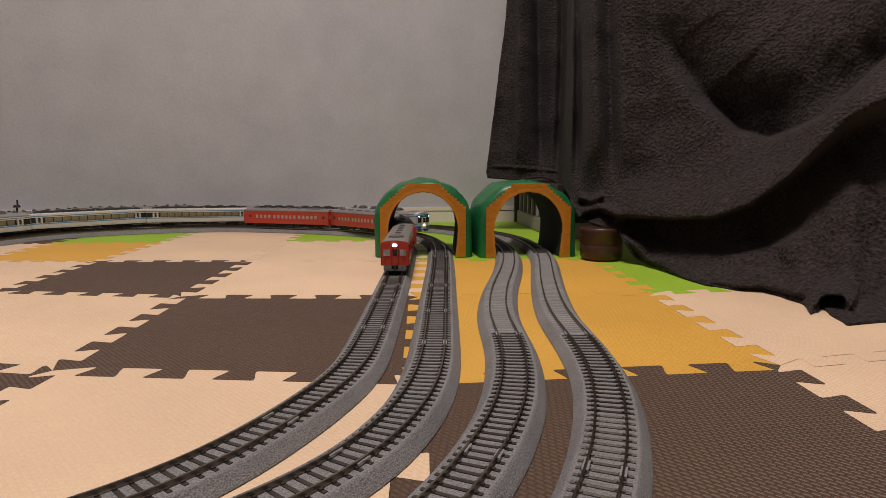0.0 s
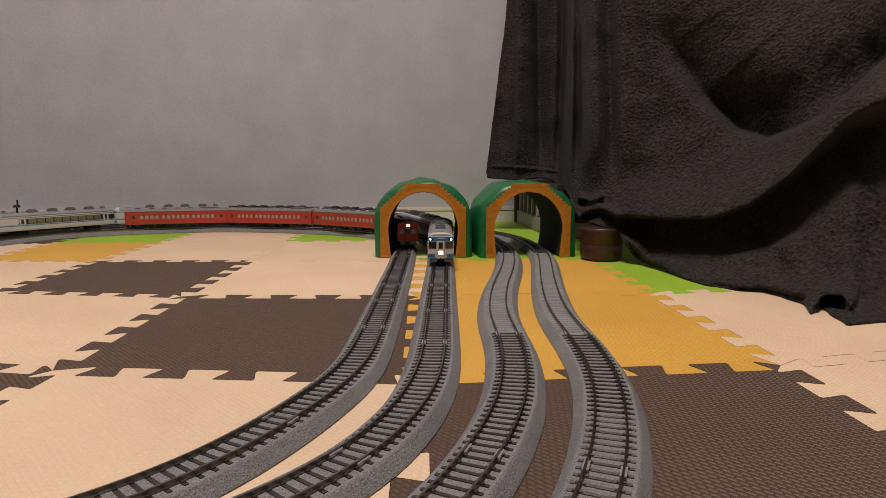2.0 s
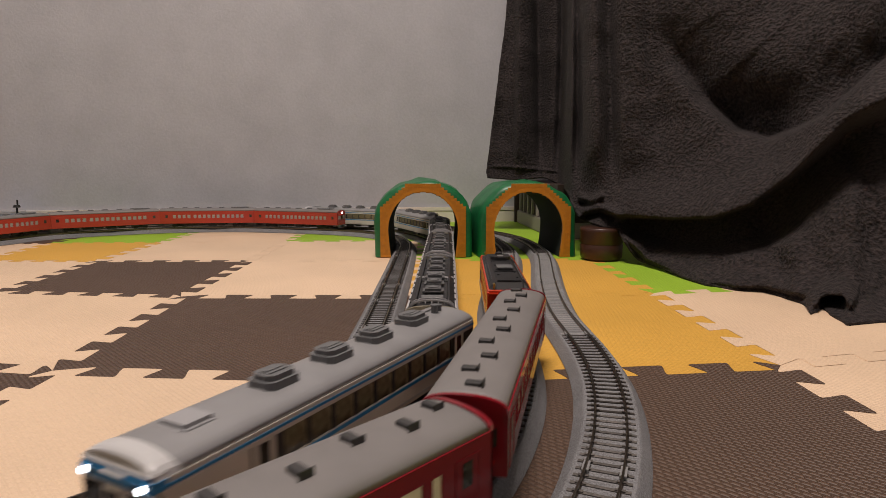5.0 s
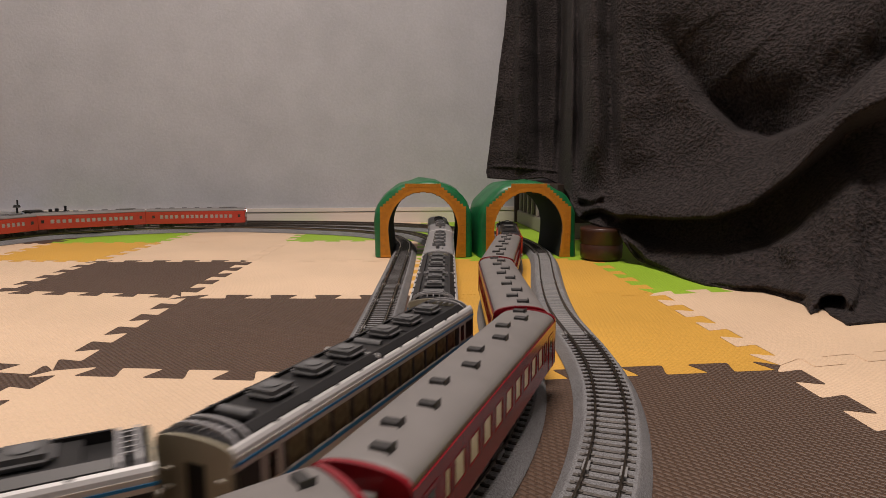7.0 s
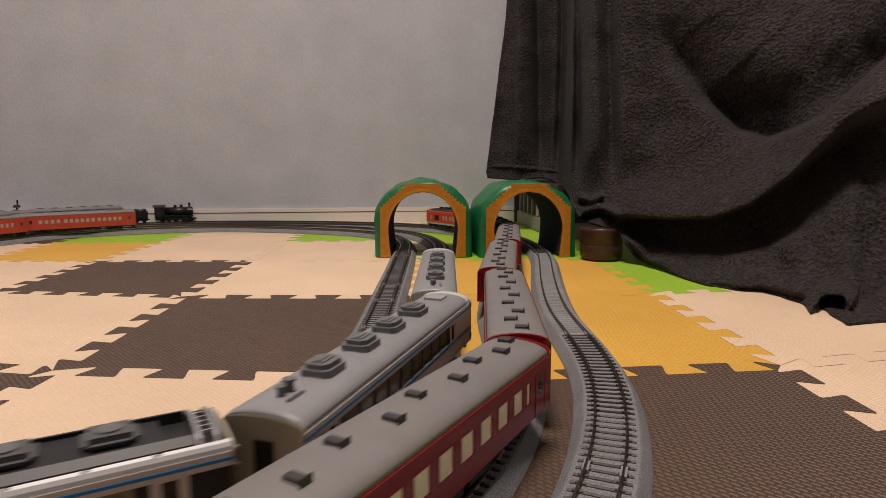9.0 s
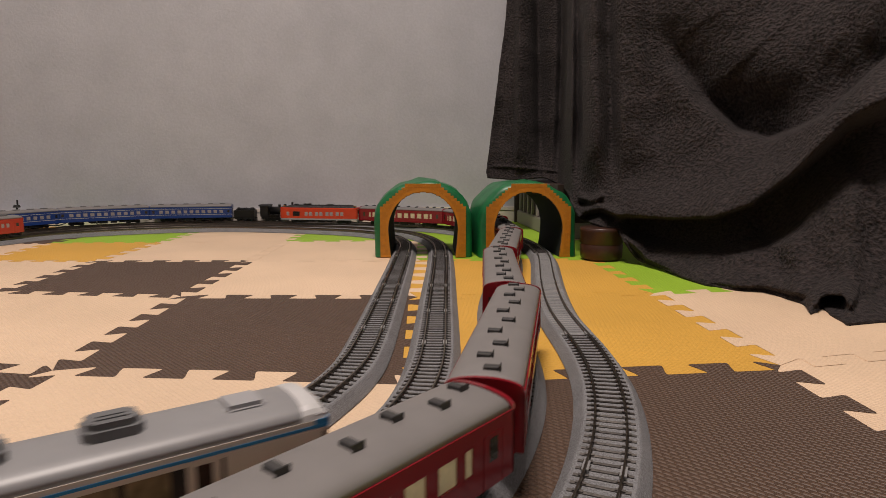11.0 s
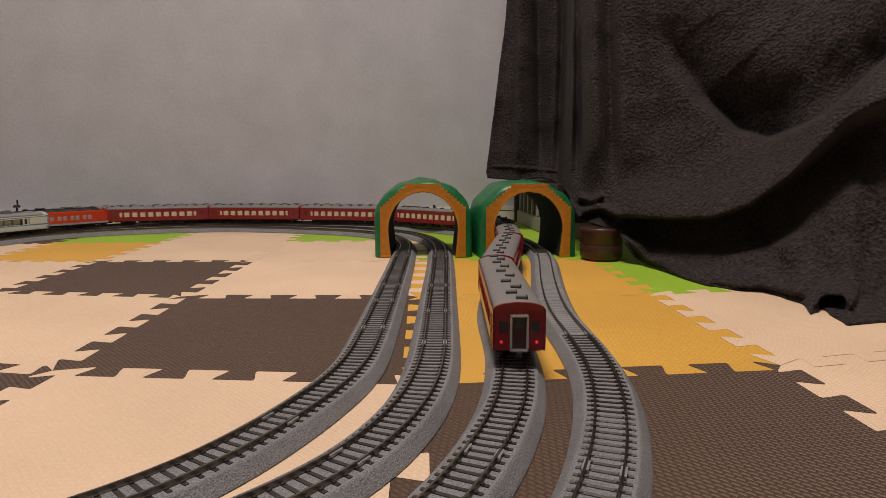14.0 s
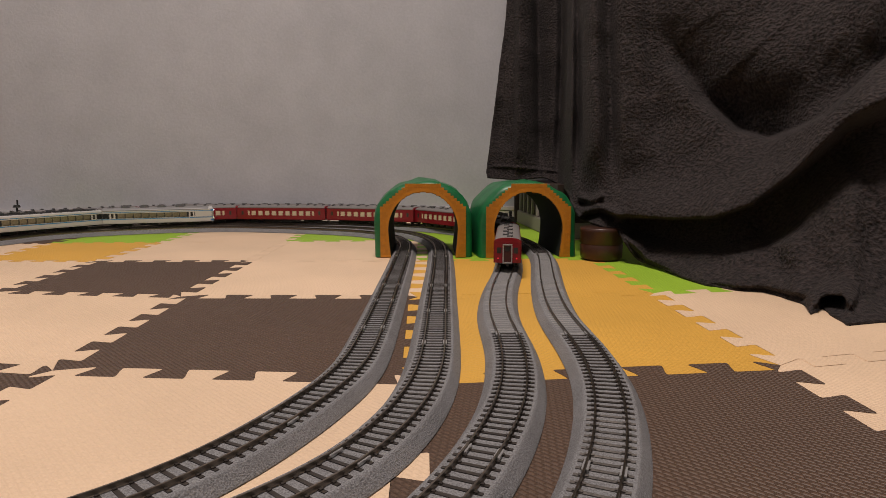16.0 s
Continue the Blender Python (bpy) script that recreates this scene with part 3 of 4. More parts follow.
    # the sheet goes on over the top of the furniture
    k = len(verts)
    for i in range(n):
        verts.append((x[i, -1] + 0.45, y[i, -1] + 0.25 + 0.2 * i / n, z[i, -1] + 0.02))
    faces += [(i * m + m - 1, (i + 1) * m + m - 1, k + i + 1, k + i) for i in range(n - 1)]
    mesh = bpy.data.meshes.new("blanket")
    mesh.from_pydata(verts, [], faces)
    mesh.materials.append(FLEECE)
    ob = smooth(new("blanket", mesh))
    mod = ob.modifiers.new("thickness", "SOLIDIFY")
    mod.thickness, mod.offset = 0.004, -1
    return tagged(ob, "dark grey fleece blanket draped over furniture in folds", "blanket")


blanket()


# ---- rolling stock: x runs along the car, z is up from the rail ----
HALF = 0.0187


def roof_mesh(length, z0, rise, half=HALF, ends=0.004):
    """A roof that is round across and drops at its ends."""
    bm = bmesh.new()
    arc = [(-half * math.cos(a) * (1.0 if abs(math.cos(a)) > 0.99 else 0.99), z0 + rise * math.sin(a) ** 0.75) for a in np.linspace(0, math.pi, 15)]
    rings = []
    for x, f in ((-length / 2, 0.80), (-length / 2 + ends * 0.4, 0.95), (-length / 2 + ends, 1.0), (length / 2 - ends, 1.0), (length / 2 - ends * 0.4, 0.95), (length / 2, 0.80)):
        rings.append([bm.verts.new((x, y, z0 + (z - z0) * f)) for y, z in arc])
    for a, b in zip(rings, rings[1:]):
        for i in range(len(arc) - 1):
            bm.faces.new((a[i], b[i], b[i + 1], a[i + 1]))
    bm.faces.new(rings[0])
    bm.faces.new(rings[-1][::-1])
    for i in range(len(rings) - 1):
        bm.faces.new((rings[i][0], rings[i][-1], rings[i + 1][-1], rings[i + 1][0]))
    bmesh.ops.recalc_face_normals(bm, faces=bm.faces)
    return bm


def rounded(ob):
    """Smooth shading on the long faces of a roof, flat ends."""
    for p in ob.data.polygons:
        p.use_smooth = len(p.vertices) == 4
    return ob


def bogies(car, length, wheel=0.0053, inset=0.19):
    for e in (-1, 1):
        x = e * length * (0.5 - inset)
        bm = boxes((x - 0.014, x + 0.014, -0.0125, -0.0105, 0.0030, 0.0075), (x - 0.014, x + 0.014, 0.0105, 0.0125, 0.0030, 0.0075), (x - 0.003, x + 0.003, -0.0125, 0.0125, 0.005, 0.0095))
        for a in (-0.0105, 0.0105):
            for y in (-0.0125, 0.0125):
                box(bm, x + a - 0.002, x + a + 0.002, y - 0.001, y + 0.001, 0.0028, 0.0072)
        truck = part("bogie", bm, FRAME_BLACK, car, "black bogie")
        for a in (-0.0105, 0.0105):
            bm = bmesh.new()
            for y in (-GAUGE / 2, GAUGE / 2):
                drum(bm, (x + a, y, wheel), "y", wheel, 0.0022, 14)
            drum(bm, (x + a, 0, wheel), "y", 0.001, GAUGE, 8)
            part("wheelset", bm, WHEEL, truck, "metal wheelset")
    rng = random.Random(3)
    x = -length * 0.17
    while x < length * 0.15:
        w = rng.uniform(0.010, 0.024)
        for s in (-1, 1):
            part("underfloor_box", boxes((x, x + w, s * 0.0145 - 0.002, s * 0.0145 + 0.002, rng.uniform(0.0035, 0.006), 0.0098), bevel=0.0004), FRAME_BLACK, car, "black underfloor equipment")
        x += w + rng.uniform(0.003, 0.007)
    bm = bmesh.new()
    for e in (-1, 1):
        box(bm, min(e * length / 2, e * (length / 2 + 0.005)), max(e * length / 2, e * (length / 2 + 0.005)), -0.0018, 0.0018, 0.0065, 0.0095)
    part("coupler", bm, FRAME_BLACK, car)


def sides(car, length, windows, z, mats, pane, bands=(), doors=(), frame=None, depth=0.0006):
    """Side walls with real window openings. z: floor, sill, head, eaves. windows: (from, to) along x. mats: below, between, above."""
    z0, z1, z2, z3 = z
    ends = length / 2
    def skin(bm, a, b, za, zb, inner=0.0014, outer=0.0):
        for s in (-1, 1):
            box(bm, a, b, min(s * (HALF - inner), s * (HALF - outer)), max(s * (HALF - inner), s * (HALF - outer)), za, zb)

    lower = bmesh.new()
    skin(lower, -ends, ends, z0, z1)
    skin(lower, -ends, ends, z2, z3)
    band = lower if mats[1] is mats[0] else bmesh.new()
    edges = [-ends] + [v for w in windows for v in w] + [ends]
    for a, b in zip(edges[::2], edges[1::2]):
        skin(band, a, b, z1, z2)
    skin(band, -ends + 0.0014, ends - 0.0014, z1 - 0.001, z2 + 0.001, 0.0024, 0.0014)
    part("body", lower, mats[0], car)
    if band is not lower:
        part("window_band", band, mats[1], car, "dark window band")
    data = {}
    for a, b in windows:
        key = round(b - a, 5)
        if key not in data:
            bm = boxes((-key / 2, key / 2, -0.0003, 0.0003, z1, z2))
            me = bpy.data.meshes.new("pane")
            bm.to_mesh(me)
            bm.free()
            me.materials.append(pane)
            data[key] = me
        for s in (-1, 1):
            ob = new("pane", data[key])
            ob.parent = car
            ob.location = ((a + b) / 2, s * (HALF - depth - 0.0003), 0)
    if frame:
        for a, b in windows:
            for s in (-1, 1):
                bm = bmesh.new()
                y0, y1 = min(s * HALF, s * (HALF + 0.0002)), max(s * HALF, s * (HALF + 0.0002))
                for q in ((a - 0.0005, a, z1 - 0.0005, z2 + 0.0005), (b, b + 0.0005, z1 - 0.0005, z2 + 0.0005), (a, b, z1 - 0.0005, z1), (a, b, z2, z2 + 0.0005)):
                    box(bm, q[0], q[1], y0, y1, q[2], q[3])
                part("window_frame", bm, frame, car)
    for za, zb, mat, label in bands:
        for s in (-1, 1):
            bm = boxes((-ends, ends, min(s * (HALF - 0.001), s * (HALF + 0.00025)), max(s * (HALF - 0.001), s * (HALF + 0.00025)), za, zb))
            part("stripe", bm, mat, car, label)
    for a, b in doors:
        for s in (-1, 1):
            bm = bmesh.new()
            y0, y1 = min(s * (HALF - 0.001), s * (HALF + 0.0003)), max(s * (HALF - 0.001), s * (HALF + 0.0003))
            for q in ((a, a + 0.0006, z0, z2 + 0.001), (b - 0.0006, b, z0, z2 + 0.001), (a, b, z2 + 0.001, z2 + 0.0016)):
                box(bm, q[0], q[1], y0, y1, q[2], q[3])
            box(bm, a + 0.0006, b - 0.0006, *sorted((s * (HALF - 0.001), s * (HALF + 0.0001))), z0, z2 + 0.001)
            door = part("door", bm, mats[0], car, "passenger door")
            y0, y1 = sorted((s * HALF, s * (HALF + 0.0002)))
            part("pane", boxes(((a + b) / 2 - 0.0028, (a + b) / 2 + 0.0028, y0, y1, z1 + 0.001, z2 - 0.0005)), PANE_DARK, door)


def shell_ends(car, length, z0, z3, mat, rise=0.006):
    """The two end walls, with a gangway opening."""
    for e in (-1, 1):
        bm = bmesh.new()
        x0, x1 = sorted((e * length / 2, e * (length / 2 - 0.0014)))
        box(bm, x0, x1, -HALF, -0.005, z0, z3)
        box(bm, x0, x1, 0.005, HALF, z0, z3)
        box(bm, x0, x1, -0.005, 0.005, z3 - 0.005, z3)
        arc = [(-HALF * math.cos(a) * 0.99, z3 + rise * 0.8 * math.sin(a) ** 0.75) for a in np.linspace(0, math.pi, 13)]
        prism(bm, arc, lambda p, k: (x1 if k else x0, p[0], p[1]))
        bmesh.ops.recalc_face_normals(bm, faces=bm.faces)
        part("end_wall", bm, mat, car)
    bm = boxes((-length / 2 + 0.0016, length / 2 - 0.0016, -0.0145, 0.0145, z0 - 0.001, z0 + 0.0008))
    part("floor_plate", bm, FRAME_BLACK, car)
    bm = boxes((-length / 2 + 0.004, length / 2 - 0.004, -0.010, 0.010, z0 + 0.001, z0 + 0.0115))
    part("seats", bm, material_seats, car, "brown seat rows")


material_seats = material("seat_brown", (0.20, 0.11, 0.06), 0.8, grain=0.6, scale=110)


def gangway(car, x, e, z0, z3, mat, trim):
    """A framed gangway door on an end."""
    a, b = sorted((x, x + e * 0.002))
    part("gangway", boxes((a, b, -0.0066, -0.0050, z0 + 0.001, z3 - 0.004), (a, b, 0.0050, 0.0066, z0 + 0.001, z3 - 0.004), (a, b, -0.0066, 0.0066, z3 - 0.004, z3 - 0.0022), (a, b, -0.0066, 0.0066, z0 - 0.0008, z0 + 0.001), bevel=0.0005), trim, car, "rounded gangway frame")
    a, b = sorted((x - e * 0.0012, x + e * 0.0004))
    part("gangway_door", boxes((a, b, -0.005, 0.005, z0, z3 - 0.004)), DOOR_RED, car, "dark red gangway door")
    a, b = sorted((x, x + e * 0.0007))
    part("pane", boxes((a, b, -0.0028, 0.0028, z0 + 0.016, z3 - 0.0065)), PANE_DARK, car)


def lamp(car, name, x, y, z, r, mat, label=""):
    bm = bmesh.new()
    drum(bm, (x, y, z), "x", r, 0.002, 12)
    part(name, bm, mat, car, label)


def even(count, start, stop, width):
    step = (stop - start) / count
    return [(start + step * (k + 0.5) - width / 2, start + step * (k + 0.5) + width / 2) for k in range(count)]


def vents(car, xs, size, mat, z, label, name="roof_vent", offset=0.0):
    for k, x in enumerate(xs):
        lx, ly, h = size
        bm = boxes((-lx / 2, lx / 2, -ly / 2, ly / 2, 0, h), bevel=min(h * 0.3, 0.0012))
        ob = part(name, bm, mat, car, label)
        ob.location = (x, offset * (1 if k % 2 else -1), z)


def wine_car():
    """Wine red coach with a grey roof and small square vents."""
    L = 0.229
    car = tagged(new("passenger_coach"), "wine red model coach with grey roof and cream-lit windows", "model train car", group="wine red train cars")
    w = [(-0.0855, -0.0805)] + even(9, -0.0790, 0.0790, 0.0112) + [(0.0805, 0.0855)]
    sides(car, L, w, (0.0105, 0.0205, 0.0318, 0.0385), (WINE,) * 3, PANE_LIT, doors=((-0.1060, -0.0925), (0.0925, 0.1060)), frame=WINE)
    shell_ends(car, L, 0.0105, 0.0385, WINE)
    rounded(part("roof", roof_mesh(L - 0.004, 0.0385, 0.0068, HALF * 0.965), ROOF_GREY, car, "matt grey rounded roof"))
    for e in (-1, 1):
        bm = bmesh.new()
        arc = [(-HALF * math.cos(a), 0.0383 + 0.0066 * math.sin(a) ** 0.75) for a in np.linspace(0, math.pi, 15)]
        prism(bm, arc, lambda p, k: (e * (L / 2 - 0.0025 * k + 0.0004), p[0], p[1]))
        bmesh.ops.recalc_face_normals(bm, faces=bm.faces)
        part("roof_rim", bm, WINE, car, "red roof rim")
    xs = [-0.103, -0.084, -0.063, -0.038, -0.012, 0.012, 0.038, 0.063, 0.084, 0.103]
    for k, x in enumerate(xs):
        bm = bmesh.new()
        box(bm, -0.0022, 0.0022, -0.0030, 0.0042, -0.001, 0.0026)
        box(bm, -0.0030, 0.0030, -0.0040, -0.0034, -0.001, 0.0036)
        box(bm, -0.0006, 0.0006, -0.0036, -0.0028, -0.001, 0.0024)
        bmesh.ops.bevel(bm, geom=bm.edges[:], offset=0.0003, segments=1, affect="EDGES", clamp_overlap=True)
        ob = part("roof_vent", bm, UNIT_DARK, car, "small dark roof vent")
        ob.location = (x, 0.0028 * (1 if k % 2 else -1), 0.0443)
    for e in (-1, 1):
        gangway(car, e * L / 2, e, 0.0105, 0.0385, WINE, SILVER)
        for y in (-0.0112, 0.0112):
            a, b = sorted((e * L / 2 - e * 0.0005, e * L / 2 + e * 0.0004))
            part("end_window", boxes((a, b, y - 0.0030, y + 0.0030, 0.0235, 0.0315)), PANE_DARK, car, "dark end window")
    for y in (-0.0125, 0.0125):
        lamp(car, "tail_lamp", -L / 2, y, 0.0165, 0.0010, TAIL, "red tail lamp")
    bogies(car, L)
    return car


TAIL = material("red_lens", (0.4, 0.01, 0.01), 0.2)


def vermilion_car():
    """Vermilion railcar with a cab end, small windows and grey roof."""
    L = 0.219
    car = tagged(new("diesel_railcar"), "vermilion model railcar with grey roof and dark windows", "model train car", group="vermilion railcars")
    w = even(5, -0.082, -0.030, 0.0065) + even(6, -0.028, 0.034, 0.0065) + even(4, 0.037, 0.080, 0.0065)
    sides(car, L, w, (0.0105, 0.0225, 0.0305, 0.0385), (RED_ORANGE,) * 3, PANE_PALE, doors=((-0.1025, -0.090), (0.086, 0.098)))
    shell_ends(car, L, 0.0105, 0.0385, RED_ORANGE)
    rounded(part("roof", roof_mesh(L - 0.002, 0.0385, 0.0068, HALF * 0.97), ROOF_GREY, car, "grey rounded roof"))
    vents(car, [-0.085, -0.055, -0.028, 0.0, 0.028, 0.055, 0.085], (0.011, 0.009, 0.003), UNIT_GREY, 0.0440, "grey roof ventilator")
    part("roof_cooler", boxes((-0.014, 0.014, -0.010, 0.010, 0.0, 0.0035), bevel=0.001), UNIT_GREY, car, "large grey roof unit").location = (-0.070, 0, 0.0435)
    for e in (-1, 1):
        x = e * L / 2
        a, b = sorted((x - e * 0.001, x + e * 0.0005))
        part("gangway_door", boxes((a, b, -0.0045, 0.0045, 0.0105, 0.0335)), RED_ORANGE, car)
        a, b = sorted((x, x + e * 0.0008))
        for y0, y1 in ((-0.0150, -0.0066), (-0.0030, 0.0030), (0.0066, 0.0150)):
            part("end_window", boxes((a, b, y0, y1, 0.0236, 0.0318)), PANE_DARK if y0 == -0.0030 else PANE_PALE, car, "cab window")
        part("headlamp_case", boxes((a - 0.001, b, -0.0045, 0.0045, 0.0352, 0.0398), bevel=0.0008), RED_ORANGE, car)
        for y in (-0.0020, 0.0020):
            lamp(car, "headlamp", x + e * 0.0012, y * 0.75, 0.0377, 0.0019, LAMP_WHITE if e < 0 else PANE_PALE, "lit white headlamp")
        for y in (-0.0125, 0.0125):
            lamp(car, "tail_lamp", x, y, 0.0190, 0.0011, TAIL, "red tail lamp")
        a, b = sorted((x - e * 0.002, x + e * 0.001))
        part("skirt", boxes((a, b, -0.0150, -0.0040, 0.0050, 0.0105), (a, b, 0.0040, 0.0150, 0.0050, 0.0105), (a, b, -0.0150, 0.0150, 0.0035, 0.0055), bevel=0.0004), UNIT_GREY, car, "grey end skirt")
    bogies(car, L)
    return car


def express_car(kind):
    """Ivory express railcar with blue lines. kind: cab (a driving end at +x), plain (a black well in the roof)."""
    L = 0.239
    grey = kind == "cab"
    label = "ivory express railcar with blue cab and silver-grey roof" if grey else "ivory express railcar with blue line and black roof well"
    car = tagged(new("express_railcar"), label, "model train car", group="ivory express railcars")
    stop = 0.062 if grey else 0.092
    w = even(int((stop + 0.088) / 0.0156), -0.088, stop, 0.0142)
    sides(car, L, w, (0.0095, 0.0215, 0.0333, 0.0385), (IVORY, FRAME_BLACK, IVORY), PANE_SEATS,
          bands=((0.0190, 0.0208, SKY_BLUE, "blue line under the windows"), (0.0353, 0.0365, SKY_BLUE, "blue line over the windows"), (0.0112, 0.0122, SILVER, "silver sill line")),
          doors=((-0.104, -0.092), (0.066, 0.078) if grey else (0.094, 0.106)))
    shell_ends(car, L, 0.0095, 0.0385, KHAKI)
    for e in (-1, 1):
        # no door here: a black plate stands for the shade inside the opening
        x0, x1 = sorted((e * (L / 2 - 0.0012), e * (L / 2 - 0.0022)))
        part("gangway_door", boxes((x0, x1, -0.0052, 0.0052, 0.0095, 0.0340)), FRAME_BLACK, car, "black plate for the shade inside the gangway opening")
        x0, x1 = sorted((e * L / 2, e * (L / 2 + 0.0008)))
        for y in (-0.0125, 0.0125):
            part("end_step", boxes((x0, x1, y - 0.0016, y + 0.0016, 0.0290, 0.0298)), IVORY, car)
            part("end_step", boxes((x0, x1, y - 0.0016, y + 0.0016, 0.0220, 0.0228)), IVORY, car)
    if grey:
        rounded(part("roof", roof_mesh(L - 0.001, 0.0385, 0.0072, HALF * 0.985), ROOF_SILVER, car, "silver-grey rounded roof"))
        for x in (-0.071, -0.031, 0.006, 0.046):
            bm = bmesh.new()
            for z0, z1, lx, ly in ((0.0, 0.0044, 0.0098, 0.0078), (0.0044, 0.0068, 0.0082, 0.0062)):
                c = 0.0026
                plan = [(-lx + c, -ly), (lx - c, -ly), (lx, -ly + c), (lx, ly - c), (lx - c, ly), (-lx + c, ly), (-lx, ly - c), (-lx, -ly + c)]
                prism(bm, plan, lambda p, k: (p[0], p[1], z1 if k else z0))
            box(bm, -0.0055, 0.0055, -0.0030, 0.0030, 0.0068, 0.0073)
            box(bm, -0.0046, 0.0046, -0.0010, 0.0010, 0.0073, 0.0077)
            bmesh.ops.recalc_face_normals(bm, faces=bm.faces)
            part("air_conditioner", bm, UNIT_GREY, car, "grey eight-sided roof unit").location = (x, 0, 0.0443)
        for x, r, h in ((-0.098, 0.0022, 0.0060), (-0.104, 0.0016, 0.0048)):
            bm = bmesh.new()
            drum(bm, (x, 0.0012, 0.0446 + h / 2), "z", r, h, 12)
            drum(bm, (x, 0.0012, 0.0446 + h), "z", r * 1.35, 0.0010, 12)
            part("exhaust", bm, UNIT_GREY, car, "small grey exhaust stack")
        part("exhaust_pipe", boxes((-0.109, -0.096, -0.0058, -0.0036, 0.0440, 0.0464), bevel=0.0006), UNIT_GREY, car)
    else:
        bm = bmesh.new()
        for s in (-1, 1):
            arc = [(s * HALF * 0.99, 0.0385), (s * HALF * 0.975, 0.0402), (s * HALF * 0.93, 0.0416), (s * HALF * 0.87, 0.0423), (s * HALF * 0.87, 0.0395), (s * HALF * 0.9, 0.0385)]
            prism(bm, arc, lambda p, k: (-L / 2 + 0.0005 if k else L / 2 - 0.0005, p[0], p[1]))
        bmesh.ops.recalc_face_normals(bm, faces=bm.faces)
        part("roof_edge", bm, SHOULDER, car, "silver-white roof shoulder")
        bm = boxes((-L / 2 + 0.003, L / 2 - 0.003, -0.0163, 0.0163, 0.0385, 0.0408), bevel=0.0003)
        for side in (-1, 1):
            lip = [(side * 0.0163, 0.0400), (side * 0.0160, 0.0428), (side * 0.0125, 0.0450), (side * 0.0112, 0.0450), (side * 0.0112, 0.0405)]
            edge = bmesh.new()
            prism(edge, lip, lambda p, k: (-L / 2 + 0.012 if k else L / 2 - 0.012, p[0], p[1]))
            bmesh.ops.recalc_face_normals(edge, faces=edge.faces)
            part("roof_lip", edge, ROOF_BLACK, car, "sloping black roof panel")
        for x0, x1 in ((-0.098, -0.035), (-0.033, 0.030), (0.032, 0.098)):
            part("roof_block", boxes((x0, x1, -0.0108, 0.0108, 0.0405, 0.0438), bevel=0.0004), ROOF_BLACK, car)
        part("roof_well", bm, ROOF_BLACK, car, "black roof well")
        part("roof_strap", boxes((-0.0012, 0.0012, -0.0166, 0.0166, 0.0404, 0.0446), bevel=0.0008), SHOULDER, car, "silver strap across the roof").location = (0.012, 0, 0)
        for side in (-1, 1):
            for k in range(10):
                bm = bmesh.new()
                drum(bm, (-0.095 + k * 0.021, side * 0.0166, 0.0424), "x", 0.0007, 0.0018, 6)
                part("roof_catch", bm, ROOF_BLACK, car)
        for e in (-1, 1):
            bm = bmesh.new()
            for q in (0.0, 0.006):
                arc = [(-0.0165 * math.cos(a), 0.0385 + 0.0085 * math.sin(a) ** 0.7) for a in np.linspace(0, math.pi, 13)]
                inner = [(p * 0.9, 0.0385 + (zz - 0.0385) * 0.84) for p, zz in arc]
                for i in range(12):
                    prism(bm, [arc[i], arc[i + 1], inner[i + 1], inner[i]], lambda p, k: (e * (L / 2 - 0.004 - q - 0.0014 * k), p[0], p[1]))
            for y in (-0.009, -0.0045, 0, 0.0045, 0.009):
                x0, x1 = sorted((e * (L / 2 - 0.004), e * (L / 2 - 0.0114)))
                box(bm, x0, x1, y - 0.0004, y + 0.0004, 0.0435, 0.0443)
            bmesh.ops.remove_doubles(bm, verts=bm.verts, dist=0.00001)
            bmesh.ops.recalc_face_normals(bm, faces=bm.faces)
            part("roof_hoop", bm, UNIT_PALE, car, "silver roof-end fairing")
        for x in (-0.082, -0.052, -0.023, 0.018, 0.046, 0.076):
            bm = boxes((-0.0088, 0.0088, -0.0080, 0.0080, 0, 0.0046), bevel=0.0020)
            part("air_conditioner", bm, UNIT_COAL, car, "grey roof unit").location = (x, 0, 0.0434)
            bm = bmesh.new()
            drum(bm, (0, 0, 0), "z", 0.0040, 0.0008, 18)
            part("fan_grille", bm, UNIT_GREY, car).location = (x, 0, 0.0482)
        for x in (-0.005, 0.097):
            bm = bmesh.new()
            drum(bm, (0, 0, 0), "y", 0.0022, 0.016, 10)
            part("exhaust", bm, UNIT_GREY, car).location = (x, 0, 0.0440)
    if grey:
        x = L / 2
        bm = boxes((x - 0.036, x - 0.020, -0.0080, 0.0080, 0.0440, 0.0472), bevel=0.0016)
        part("cooling_unit", bm, UNIT_PALE, car, "silver roof radiator")
        part("cab_roof", roof_mesh(0.010, 0.0386, 0.0076, HALF * 0.992), SHOULDER, car, "white roof end over the cab").location = (x - 0.0052, 0, 0)
        for s in (-1, 1):
            part("cab_side", boxes((x - 0.040, x - 0.002, *sorted((s * (HALF - 0.001), s * (HALF + 0.0003))), 0.0216, 0.0346)), IVORY, car, "plain ivory cab side")
        part("cab_band", boxes((x - 0.006, x + 0.0016, -0.0188, 0.0188, 0.0338, 0.0398), bevel=0.0012), SKY_BLUE, car, "bright blue band over the cab")
        part("visor", boxes((x, x + 0.0022, -0.0060, 0.0060, 0.0378, 0.0388), bevel=0.0003), SHOULDER, car, "white line on the blue band")
        part("cab_brow", boxes((x - 0.006, x + 0.001, -0.0182, 0.0182, 0.0394, 0.0414), bevel=0.0008), SHOULDER, car, "white roof brow")
